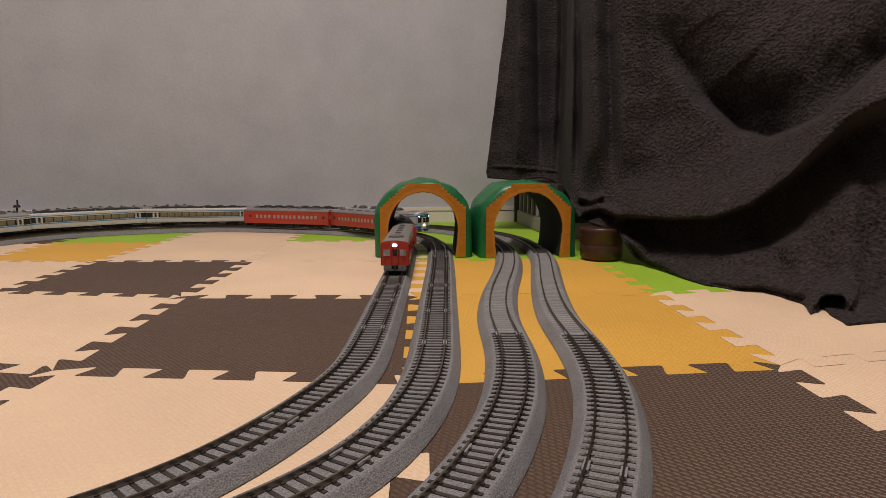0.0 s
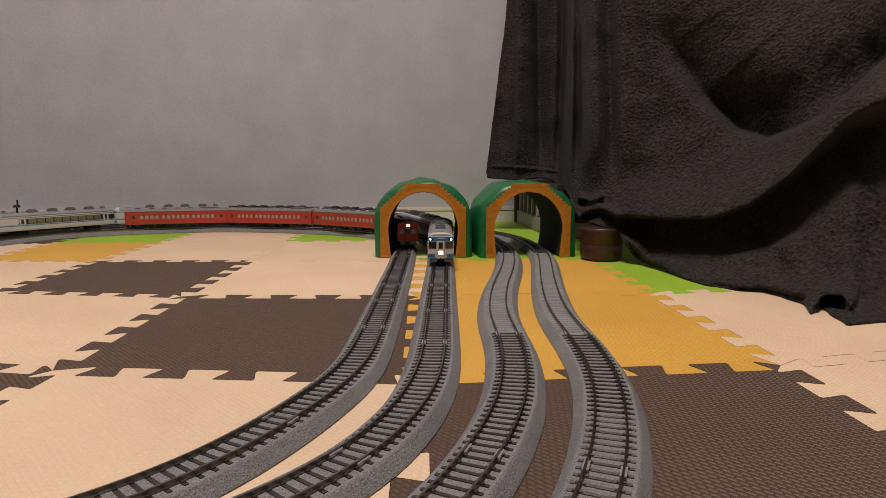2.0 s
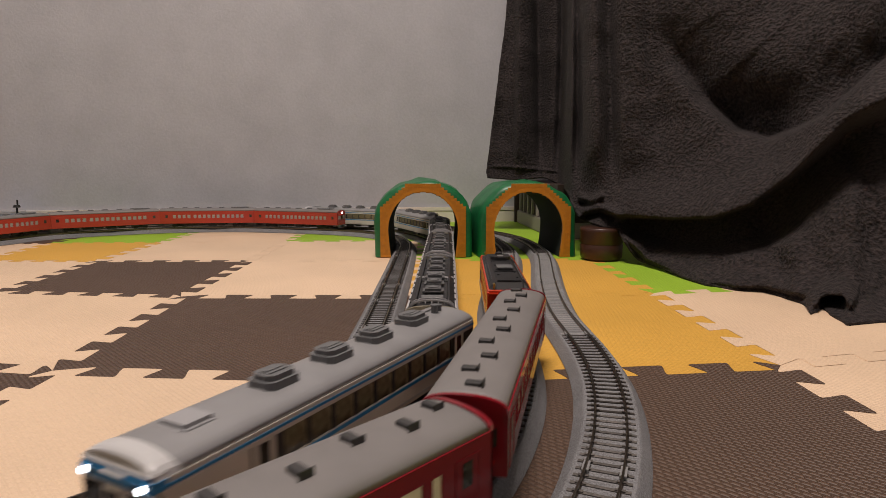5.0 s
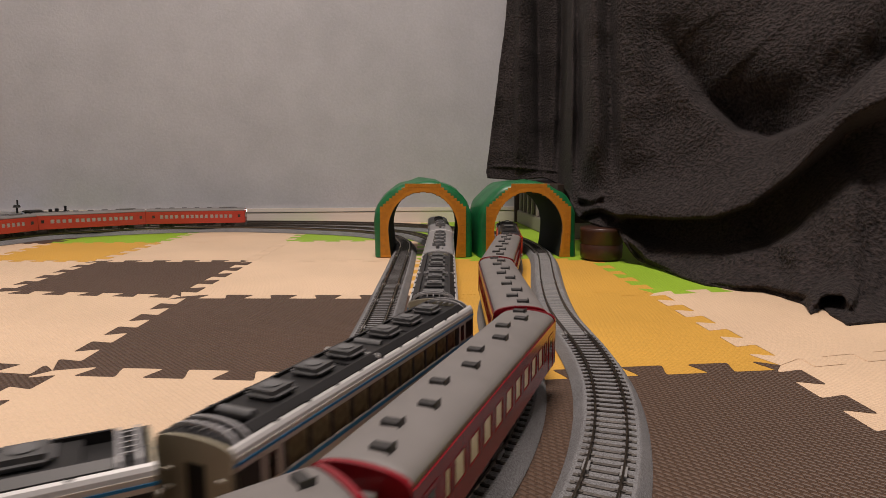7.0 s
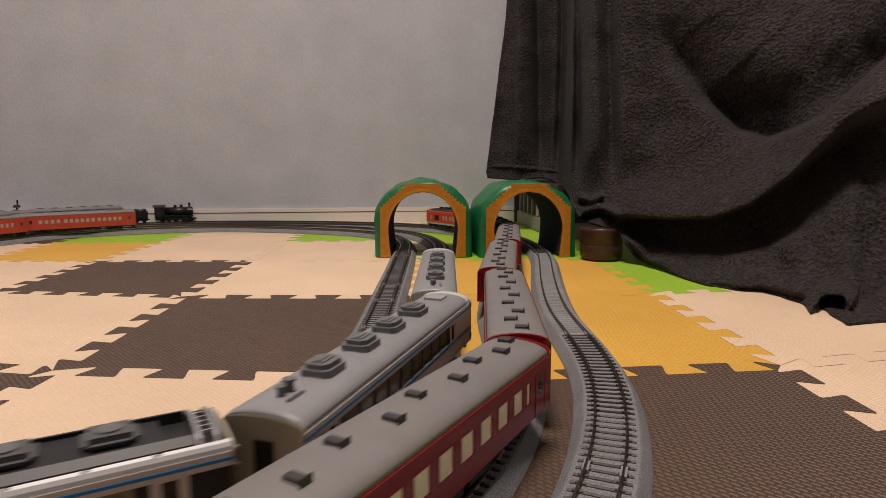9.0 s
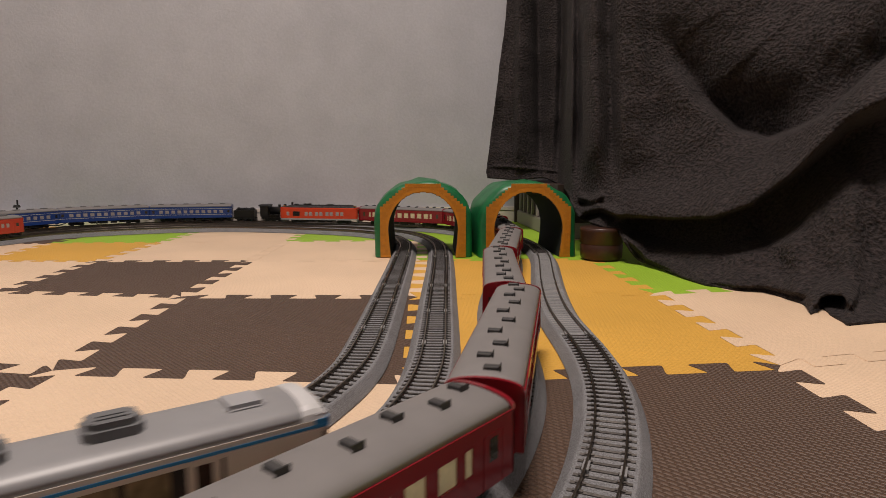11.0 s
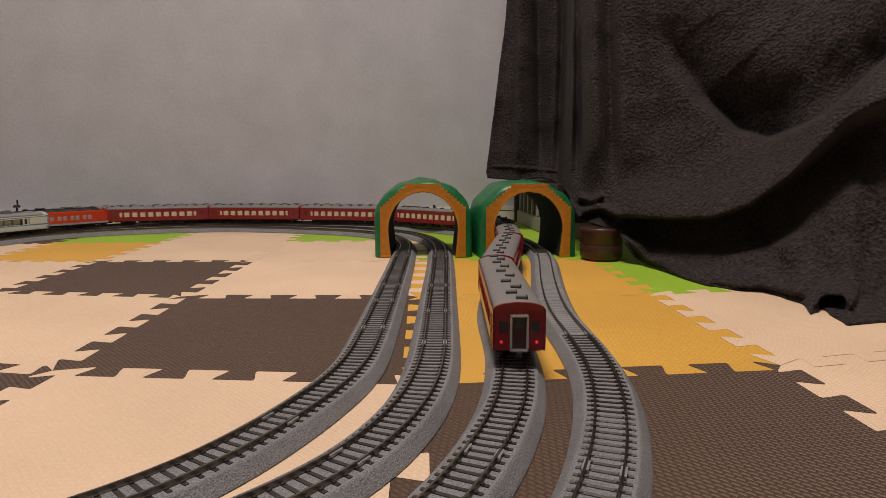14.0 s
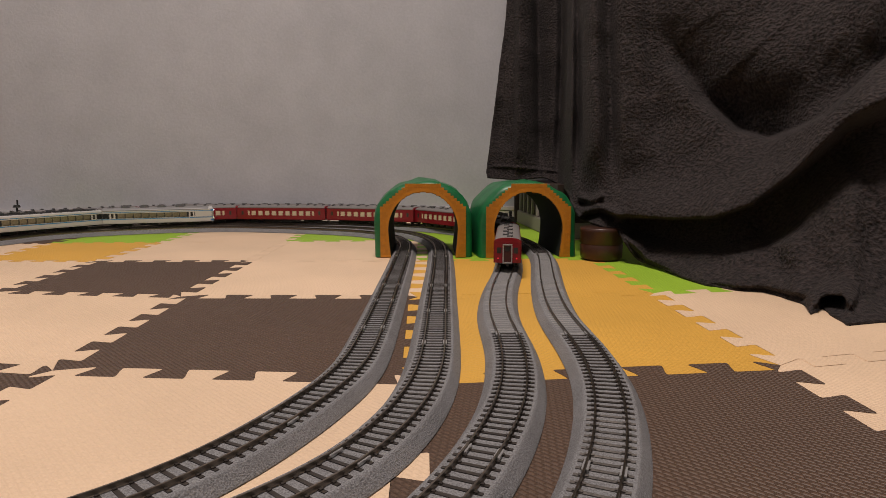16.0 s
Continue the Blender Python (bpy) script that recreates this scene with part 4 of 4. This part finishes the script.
        part("cab_corner", boxes((x - 0.005, x + 0.0014, -0.0189, -0.0080, 0.0100, 0.0160), (x - 0.005, x + 0.0014, 0.0080, 0.0189, 0.0100, 0.0160), bevel=0.0006), SKY_BLUE, car, "blue cab corner")
        part("cab_front", boxes((x - 0.003, x + 0.0008, -0.0187, -0.0058, 0.0095, 0.0345), (x - 0.003, x + 0.0008, 0.0058, 0.0187, 0.0095, 0.0345), bevel=0.0006), IVORY, car, "ivory cab front")
        for s in (-1, 1):
            part("cab_window", boxes((x, x + 0.0013, *sorted((s * 0.0066, s * 0.0176)), 0.0232, 0.0332), bevel=0.0003), PANE_DARK, car, "dark cab window")
            part("lamp_recess", boxes((x, x + 0.0019, *sorted((s * 0.0098, s * 0.0172)), 0.0350, 0.0382), bevel=0.0006), FRAME_BLACK, car, "dark headlamp recess")
            lamp(car, "headlamp", x + 0.0017, s * 0.0150, 0.0366, 0.0013, LAMP_WHITE, "lit white headlamp")
            lamp(car, "tail_lamp", x + 0.0016, s * 0.0130, 0.0133, 0.0012, UNIT_DARK, "dark tail lamp")
        part("gangway_door", boxes((x - 0.003, x + 0.0022, -0.0054, 0.0054, 0.0085, 0.0345), bevel=0.0006), IVORY, car)
        part("door_pane", boxes((x, x + 0.0027, -0.0030, 0.0030, 0.0235, 0.0325)), PANE_DARK, car)
        part("train_sign", boxes((x, x + 0.0030, -0.0034, 0.0034, 0.0150, 0.0200), bevel=0.0003), LAMP_CREAM, car, "lit pale train name board")
        part("skirt", boxes((x - 0.003, x, -0.0155, -0.0050, 0.0035, 0.0095), (x - 0.003, x, 0.0050, 0.0155, 0.0035, 0.0095), bevel=0.0005), UNIT_GREY, car, "grey front skirt")
        part("side_box", boxes((-0.030, -0.002, -0.0190, 0.0190, 0.0125, 0.0190)), IVORY, car)
    bogies(car, L)
    return car


def blue_car():
    """Blue coach with thin white lines."""
    L = 0.199
    car = tagged(new("passenger_coach"), "blue model coach with white lines and grey roof", "model train car", group="blue train cars")
    w = even(11, -0.080, 0.080, 0.0085)
    sides(car, L, w, (0.0105, 0.0225, 0.0305, 0.0385), (BLUE,) * 3, PANE_PALE, bands=((0.0186, 0.0194, IVORY, "thin white line"), (0.0338, 0.0345, IVORY, "thin white line")), doors=((-0.096, -0.085), (0.085, 0.096)))
    shell_ends(car, L, 0.0105, 0.0385, BLUE)
    rounded(part("roof", roof_mesh(L - 0.002, 0.0385, 0.0068, HALF * 0.97), ROOF_GREY, car, "grey rounded roof"))
    vents(car, [-0.075, -0.045, -0.015, 0.015, 0.045, 0.075], (0.013, 0.010, 0.003), UNIT_GREY, 0.0440, "grey roof unit")
    bogies(car, L)
    return car


def diesel_loco():
    """Red diesel locomotive with a black roof."""
    L = 0.201
    car = tagged(new("diesel_locomotive"), "orange-red diesel locomotive with matt black roof", "model locomotive")
    w = sorted([(0.050, 0.067)] + [(c + d, c + d + 0.0080) for c in (-0.064, -0.037, -0.010, 0.017) for d in (0.0, 0.0112)] + [(0.078, 0.0846)])
    sides(car, L, w, (0.0115, 0.0205, 0.0300, 0.0372), (LOCO_RED,) * 3, PANE_PALE, bands=((0.0098, 0.0136, UNIT_PALE, "pale grey sill band"),), depth=0.0004)
    for side in (-1, 1):
        y = side * (HALF + 0.0001)
        part("louvre", boxes((0.0495, 0.0675, y - 0.0002, y + 0.0002, 0.0196, 0.0308)), ROOF_BLACK, car, "black louvre panel")
        bm = bmesh.new()
        for q in range(8):
            box(bm, 0.0500, 0.0670, y - 0.0005, y + 0.0005, 0.0203 + q * 0.0013, 0.0207 + q * 0.0013)
        part("louvre_slat", bm, FRAME_BLACK, car)
    for e in (-1, 1):
        x = e * L / 2
        a, b = sorted((x, x - e * 0.003))
        part("cab_front", boxes((a, b, -HALF, HALF, 0.0105, 0.0375), bevel=0.0006), LOCO_RED, car)
        a, b = sorted((x, x + e * 0.0006))
        for y0, y1 in ((-0.0155, -0.0065), (0.0065, 0.0155)):
            part("cab_window", boxes((a, b, y0, y1, 0.0245, 0.0325), bevel=0.0002), PANE_DARK, car)
        part("nose_band", boxes((a, b, -HALF, HALF, 0.0128, 0.0150)), IVORY, car, "pale nose band")
        a, b = sorted((x - e * 0.0075, x + e * 0.0012))
        part("cab_roof", boxes((a, b, -0.0190, 0.0190, 0.0368, 0.0412), bevel=0.0016), LOCO_RED, car, "red cab roof")
        lamp(car, "headlamp", x + e * 0.0012, 0, 0.0400, 0.0030, UNIT_DARK, "round dark headlamp")
        for y in (-0.0125, 0.0125):
            lamp(car, "tail_lamp", x, y, 0.0175, 0.0012, SILVER)
        part("skirt", boxes((*sorted((x - e * 0.004, x)), -0.0150, 0.0150, 0.0030, 0.0105), bevel=0.0004), UNIT_GREY, car, "grey pilot")
        for y in (-0.0165, -0.006, 0.006, 0.0165):
            bm = bmesh.new()
            drum(bm, (x + e * 0.0018, y, 0.020), "z", 0.0004, 0.014, 6)
            part("handrail", bm, SILVER, car, "thin grab rail")
        bm = bmesh.new()
        drum(bm, (x - e * 0.010, 0.013, 0.0432), "z", 0.0008, 0.005, 8)
        drum(bm, (x - e * 0.008, 0.013, 0.0450), "x", 0.0011, 0.005, 8)
        part("horn", bm, BRASS, car, "small brass horn")
    bm = bmesh.new()
    arc = [(-0.0170, 0.0390), (-0.0166, 0.0408), (-0.0118, 0.0448), (-0.0108, 0.0455), (0.0108, 0.0455), (0.0118, 0.0448), (0.0166, 0.0408), (0.0170, 0.0390)]
    long = L / 2 - 0.0065
    rings = [[bm.verts.new((x, p[0] * (1 if k else 0.96), p[1] - (0 if k else 0.0046) * (p[1] > 0.042))) for p in arc] for x, k in ((-long, 0), (-long + 0.013, 1), (long - 0.013, 1), (long, 0))]
    for r, q in zip(rings, rings[1:]):
        for i in range(len(arc) - 1):
            bm.faces.new((r[i], q[i], q[i + 1], r[i + 1]))
    bm.faces.new(rings[0])
    bm.faces.new(rings[-1][::-1])
    bmesh.ops.recalc_face_normals(bm, faces=bm.faces)
    part("roof", bm, ROOF_BLACK, car, "matt black roof")
    for side in (-1, 1):
        bm = bmesh.new()
        edge = [(side * HALF, 0.0370), (side * 0.0186, 0.0386), (side * 0.0180, 0.0397), (side * 0.0172, 0.0402), (side * 0.0160, 0.0403), (side * 0.0160, 0.0370)]
        prism(bm, edge, lambda p, k: (-long if k else long, p[0], p[1]))
        bmesh.ops.recalc_face_normals(bm, faces=bm.faces)
        part("roof_shoulder", bm, LOCO_RED, car, "rounded orange-red roof shoulder")
    for x0, x1 in ((-0.082, -0.040), (-0.038, 0.022), (0.024, 0.066)):
        part("roof_hatch", boxes((x0, x1, -0.0102, 0.0102, 0.0450, 0.0466), bevel=0.0006), ROOF_BLACK, car, "raised black roof hatch")
    part("roof_panel", boxes((-0.034, -0.016, -0.0072, 0.0072, 0.0482, 0.0494), (-0.031, -0.019, -0.0055, 0.0055, 0.0464, 0.0482), bevel=0.0003), UNIT_GREY, car, "grey square roof cover")
    bm = bmesh.new()
    drum(bm, (0.036, 0, 0.0480), "z", 0.0100, 0.0034, 28)
    part("fan_ring", bm, ROOF_BLACK, car, "black round fan housing")
    bm = bmesh.new()
    drum(bm, (0.036, 0, 0.0500), "z", 0.0032, 0.0010, 16)
    part("fan_cap", bm, SILVER, car, "silver fan cap")
    part("exhaust", boxes((0.060, 0.070, -0.004, 0.004, 0.0455, 0.0490), bevel=0.0008), ROOF_BLACK, car, "black exhaust stack")
    for k in range(9):
        bm = bmesh.new()
        drum(bm, (-0.07 + k * 0.013, 0.0075 * (1 if k % 2 else -1), 0.0468), "z", 0.0009, 0.0010, 6)
        part("lifting_eye", bm, ROOF_BLACK, car)
    for side in (-1, 1):
        for k in range(12):
            x = -0.060 + k * 0.0095 + (0.022 if k > 9 else 0.0)
            bm = boxes((-0.0034, 0.0034, -0.0016, -0.0012, -0.0003, 0.0004), (-0.0034, 0.0034, 0.0012, 0.0016, -0.0003, 0.0004), (-0.0034, -0.0029, -0.0012, 0.0012, -0.0003, 0.0004), (0.0029, 0.0034, -0.0012, 0.0012, -0.0003, 0.0004))
            ob = part("roof_vent_frame", bm, UNIT_GREY, car)
            ob.matrix_basis = Matrix.Translation((x, side * 0.0142, 0.0429)) @ Matrix.Rotation(side * -0.695, 4, "X")
    bogies(car, L, inset=0.2)
    return car


def steam_loco():
    """Black tank-like steam locomotive, front at +x."""
    car = tagged(new("steam_locomotive"), "black model steam locomotive with chimney and domes", "model locomotive")
    bm = bmesh.new()
    drum(bm, (0.020, 0, 0.0275), "x", 0.0105, 0.080, 20)
    smooth(part("boiler", bm, STEAM_BLACK, car, "round black boiler"))
    bm = bmesh.new()
    drum(bm, (0.0565, 0, 0.0275), "x", 0.0112, 0.014, 20)
    drum(bm, (0.0645, 0, 0.0275), "x", 0.0085, 0.003, 16)
    part("smokebox", bm, STEAM_BLACK, car)
    for name, x, r, h in (("chimney", 0.055, 0.0030, 0.014), ("dome", 0.030, 0.0055, 0.009), ("sand_dome", 0.011, 0.0050, 0.008)):
        bm = bmesh.new()
        drum(bm, (x, 0, 0.0375 + h / 2 - 0.002), "z", r, h, 14, 0.85 if name != "chimney" else 1.2)
        part(name, bm, STEAM_BLACK, car)
    part("cab", boxes((-0.050, -0.022, -0.0165, -0.0155, 0.0130, 0.0400), (-0.050, -0.022, 0.0155, 0.0165, 0.0130, 0.0400), (-0.024, -0.022, -0.0165, 0.0165, 0.0130, 0.0400), bevel=0.0003), STEAM_BLACK, car)
    part("cab_roof", roof_mesh(0.036, 0.0395, 0.0050, 0.0187), STEAM_BLACK, car).location = (-0.037, 0, 0)
    part("running_board", boxes((-0.050, 0.066, -0.0160, 0.0160, 0.0150, 0.0165), (-0.050, 0.060, -0.0080, 0.0080, 0.0060, 0.0150)), STEAM_BLACK, car)
    for x in (-0.028, -0.008, 0.012):
        bm = bmesh.new()
        for y in (-GAUGE / 2, GAUGE / 2):
            drum(bm, (x, y, 0.0090), "y", 0.0090, 0.0024, 18)
        part("driving_wheel", bm, STEAM_BLACK, car)
    for x in (0.036, 0.058):
        bm = bmesh.new()
        for y in (-GAUGE / 2, GAUGE / 2):
            drum(bm, (x, y, 0.0050), "y", 0.0050, 0.0022, 14)
        part("leading_wheel", bm, STEAM_BLACK, car)
    part("cylinder_block", boxes((0.038, 0.054, -0.0165, -0.0090, 0.0060, 0.0150), (0.038, 0.054, 0.0090, 0.0165, 0.0060, 0.0150), bevel=0.0012), STEAM_BLACK, car)
    part("coupling_rod", boxes((-0.030, 0.040, -0.0108, -0.0100, 0.0080, 0.0094), (-0.030, 0.040, 0.0100, 0.0108, 0.0080, 0.0094)), WHEEL, car, "steel coupling rod")
    part("buffer_beam", boxes((0.066, 0.072, -0.0150, 0.0150, 0.0060, 0.0100), (0.068, 0.076, -0.0020, 0.0020, 0.0065, 0.0095)), STEAM_BLACK, car)
    for child in car.children:
        child.data.transform(Matrix.Diagonal((0.78, 1, 1, 1)))
        child.location.x *= 0.78
    return car


def tender():
    car = tagged(new("steam_tender"), "black coal tender behind the steam locomotive", "model train car")
    part("tank", boxes((-0.031, 0.031, -0.0155, 0.0155, 0.0110, 0.0290), bevel=0.0008), STEAM_BLACK, car)
    bm = bmesh.new()
    rng = random.Random(5)
    for _ in range(70):
        s = rng.uniform(0.002, 0.0038)
        x, y = rng.uniform(-0.024, 0.026), rng.uniform(-0.011, 0.011)
        bmesh.ops.create_icosphere(bm, subdivisions=1, radius=s, matrix=Matrix.Translation((x, y, 0.0290 + 0.004 * (1 - abs(y) / 0.013))) @ Euler((rng.random() * 3, rng.random() * 3, 0)).to_matrix().to_4x4())
    part("coal", bm, STEAM_BLACK, car, "heap of black coal")
    for x in (-0.020, 0, 0.020):
        bm = bmesh.new()
        for y in (-GAUGE / 2, GAUGE / 2):
            drum(bm, (x, y, 0.0055), "y", 0.0055, 0.0022, 14)
        part("wheelset", bm, STEAM_BLACK, car)
    part("frame", boxes((-0.030, 0.030, -0.0130, 0.0130, 0.0055, 0.0110), (-0.036, 0.036, -0.002, 0.002, 0.0065, 0.0095)), FRAME_BLACK, car)
    for child in car.children:
        child.data.transform(Matrix.Diagonal((0.84, 1, 1, 1)))
    return car


# ---- things by the walls ----
def power_pack():
    base = tagged(new("power_pack"), "blue model railway controller with black base and knob", "train controller")
    part("base", boxes((-0.075, 0.045, -0.05, 0.05, 0.0, 0.014), bevel=0.002), FRAME_BLACK, base, "black base")
    part("body", boxes((-0.075, 0.044, -0.049, 0.049, 0.014, 0.036), bevel=0.004), PACK_BLUE, base, "bright blue case")
    part("panel", boxes((-0.070, 0.025, -0.030, 0.035, 0.036, 0.044), bevel=0.003), SILVER, base, "silver top panel")
    bm = bmesh.new()
    drum(bm, (0.030, -0.02, 0.050), "z", 0.0022, 0.020, 10)
    drum(bm, (0.030, -0.02, 0.058), "z", 0.0085, 0.006, 14, 0.7)
    drum(bm, (0.032, -0.02, 0.066), "z", 0.0020, 0.014, 8)
    part("throttle", bm, FRAME_BLACK, base, "black throttle knob")
    base.matrix_basis = pose(-1.062, 1.475, 0, 0, 0, 6)
    curve = bpy.data.curves.new("cable", "CURVE")
    curve.dimensions, curve.bevel_depth, curve.bevel_resolution = "3D", 0.0012, 2
    spline = curve.splines.new("NURBS")
    pts = [(-1.02, 1.475, 0.012), (-0.99, 1.49, 0.010), (-0.955, 1.50, 0.006), (-0.93, 1.51, 0.022), (-0.90, 1.515, 0.020), (-0.865, 1.525, 0.006), (-0.89, 1.52, 0.003), (-0.95, 1.51, 0.004), (-1.0, 1.50, 0.008)]
    spline.points.add(len(pts) - 1)
    for p, q in zip(spline.points, pts):
        p.co = (*q, 1)
    spline.use_endpoint_u, spline.order_u = True, 3
    ob = new("cable", curve)
    curve.materials.append(FRAME_BLACK)
    tagged(ob, "black looped cable from the controller", "cable")


power_pack()


def pot():
    base = tagged(new("round_pot"), "dark brown round lacquered pot under the blanket", "pot")
    bm = bmesh.new()
    prof = [(0.030, 0.0), (0.0335, 0.004), (0.0345, 0.024), (0.0335, 0.0255), (0.0335, 0.027), (0.0345, 0.0285), (0.0350, 0.045), (0.0355, 0.047), (0.0355, 0.052), (0.033, 0.053)]
    rings = [[bm.verts.new((r * math.cos(a), r * math.sin(a), z)) for a in np.linspace(0, 2 * math.pi, 40, endpoint=False)] for r, z in prof]
    for a, b in zip(rings, rings[1:]):
        for i in range(40):
            bm.faces.new((a[i], a[(i + 1) % 40], b[(i + 1) % 40], b[i]))
    bm.faces.new(rings[0][::-1])
    bm.faces.new(rings[-1])
    smooth(part("vessel", bm, POT_BROWN, base))
    base.location = (0.262, 0.99, 0)


pot()


PLINTH = material("dull_cream_board", (0.26, 0.24, 0.22), 0.55, blotch=0.05)


def slatted_cabinet():
    base = tagged(new("slatted_cabinet"), "dark wooden rack with white slats on a cream plinth", "cabinet")
    part("plinth", boxes((0, 0.25, -0.42, 0, 0.0, 0.034), bevel=0.002), PLINTH, base, "dull cream plinth")
    part("panel", boxes((0.006, 0.25, -0.42, 0, 0.034, 0.115)), SLAT_WOOD, base, "dark wooden side")
    part("post", boxes((-0.006, 0.012, -0.014, 0.002, 0.0, 0.118), bevel=0.001), SLAT_WOOD, base, "dark corner post")
    for k in range(7):
        y = -0.05 - k * 0.05
        part("slat", boxes((0.000, 0.006, y - 0.004, y + 0.004, 0.036, 0.115), bevel=0.0006), PLINTH, base, "pale slat")
    base.matrix_basis = pose(0.205, 1.69, 0, 0, 0, 4)


slatted_cabinet()


# ---- trains ----
wine, vermilion, cab, plain, blue = wine_car(), vermilion_car(), express_car("cab"), express_car("plain"), blue_car()
loco, steam, coal = diesel_loco(), steam_loco(), tender()


def repeat(ob, n):
    return [ob] + [copy_thing(ob, Matrix.Identity(4)) for _ in range(n - 1)]


wines, vermilions, blues = repeat(wine, 8), repeat(vermilion, 4), repeat(blue, 4)
cabs, plains = repeat(cab, 3), repeat(plain, 3)
for child in wines[-1].children:
    if child.name.startswith("tail_lamp"):
        child.data = child.data.copy()
        child.data.materials[0] = LAMP_RED

for car in cabs[1:]:
    for child in car.children:
        if child.name.startswith(("headlamp", "train_sign")):
            child.data = child.data.copy()
            child.data.materials[0] = PANE_PALE

# each train: its track, the way it goes (+1 along the line, -1 against it), its cars with their lengths and turns, and how far its front has come
W_OVER = -LOOPS[2][1][-1]
TRAINS = [
    (1, 1, [(v, 0.2225, 0) for v in vermilions], [(0, 1.455), (1.5, 1.662), (4, 1.972), (7, 2.349), (9.2, 2.62), (16, 3.40)]),
    (2, -1, [(cabs[0], 0.246, 0), (plains[0], 0.246, 0), (plains[1], 0.246, 0), (plains[2], 0.246, 0), (cabs[1], 0.246, 180), (cabs[2], 0.246, 180)], [(0, 1.06), (1.5, 0.74), (2.5, 0.53), (3.5, 0.295), (4.2, 0.125), (7, -0.532), (9, -1.0), (11.3, -1.522), (11.6, -1.586), (13.8, W_OVER + 2.04), (14.8, W_OVER + 1.87), (16, W_OVER + 1.646)]),
    (3, 1, [(loco, 0.207, 0)] + [(v, 0.235, 0) for v in wines], [(0, -0.60), (2.4, -0.135), (3.0, 0.015), (3.5, 0.14), (4.2, 0.283), (7, 0.846), (9, 1.247), (12.5, 1.937), (13.4, 2.142), (14.5, 2.372), (16, 2.667)]),
    (4, -1, [(steam, 0.103, 0), (coal, 0.062, 0)] + [(v, 0.205, 0) for v in blues], [(0, 3.25), (6.5, 2.308), (9.2, 1.93), (13.5, 1.36), (16, 1.02)]),
]


def motions():
    """Runs the trains along their tracks."""
    for k, way, cars, stations in TRAINS:
        ts, ss = [a for a, _ in stations], [b for _, b in stations]
        fine = np.arange(-10, 171) / 10.0
        line = np.interp(fine, ts, ss)
        line[:10] = ss[0] + (fine[:10] - ts[0]) * (ss[1] - ss[0]) / (ts[1] - ts[0])
        line[161:] = ss[-1] + (fine[161:] - ts[-1]) * (ss[-1] - ss[-2]) / (ts[-1] - ts[-2])
        ker = np.ones(9) / 9
        line = np.convolve(np.pad(line, 4, mode="edge"), ker, "valid")
        behind = 0.0
        for car, length, turn in cars:
            rows = []
            for t in np.arange(0, 16.01, 0.2):
                s = float(np.interp(t, fine, line)) - way * (behind + length / 2)
                a, b = on_track(k, s + way * length * 0.31), on_track(k, s - way * length * 0.31)
                m = (a + b) / 2
                rows.append((float(t), pose(float(m[0]), float(m[1]), RAIL_TOP, 0, 0, math.degrees(math.atan2(a[1] - b[1], a[0] - b[0])) + turn)))
            walk(car, rows)
            behind += length


motions()
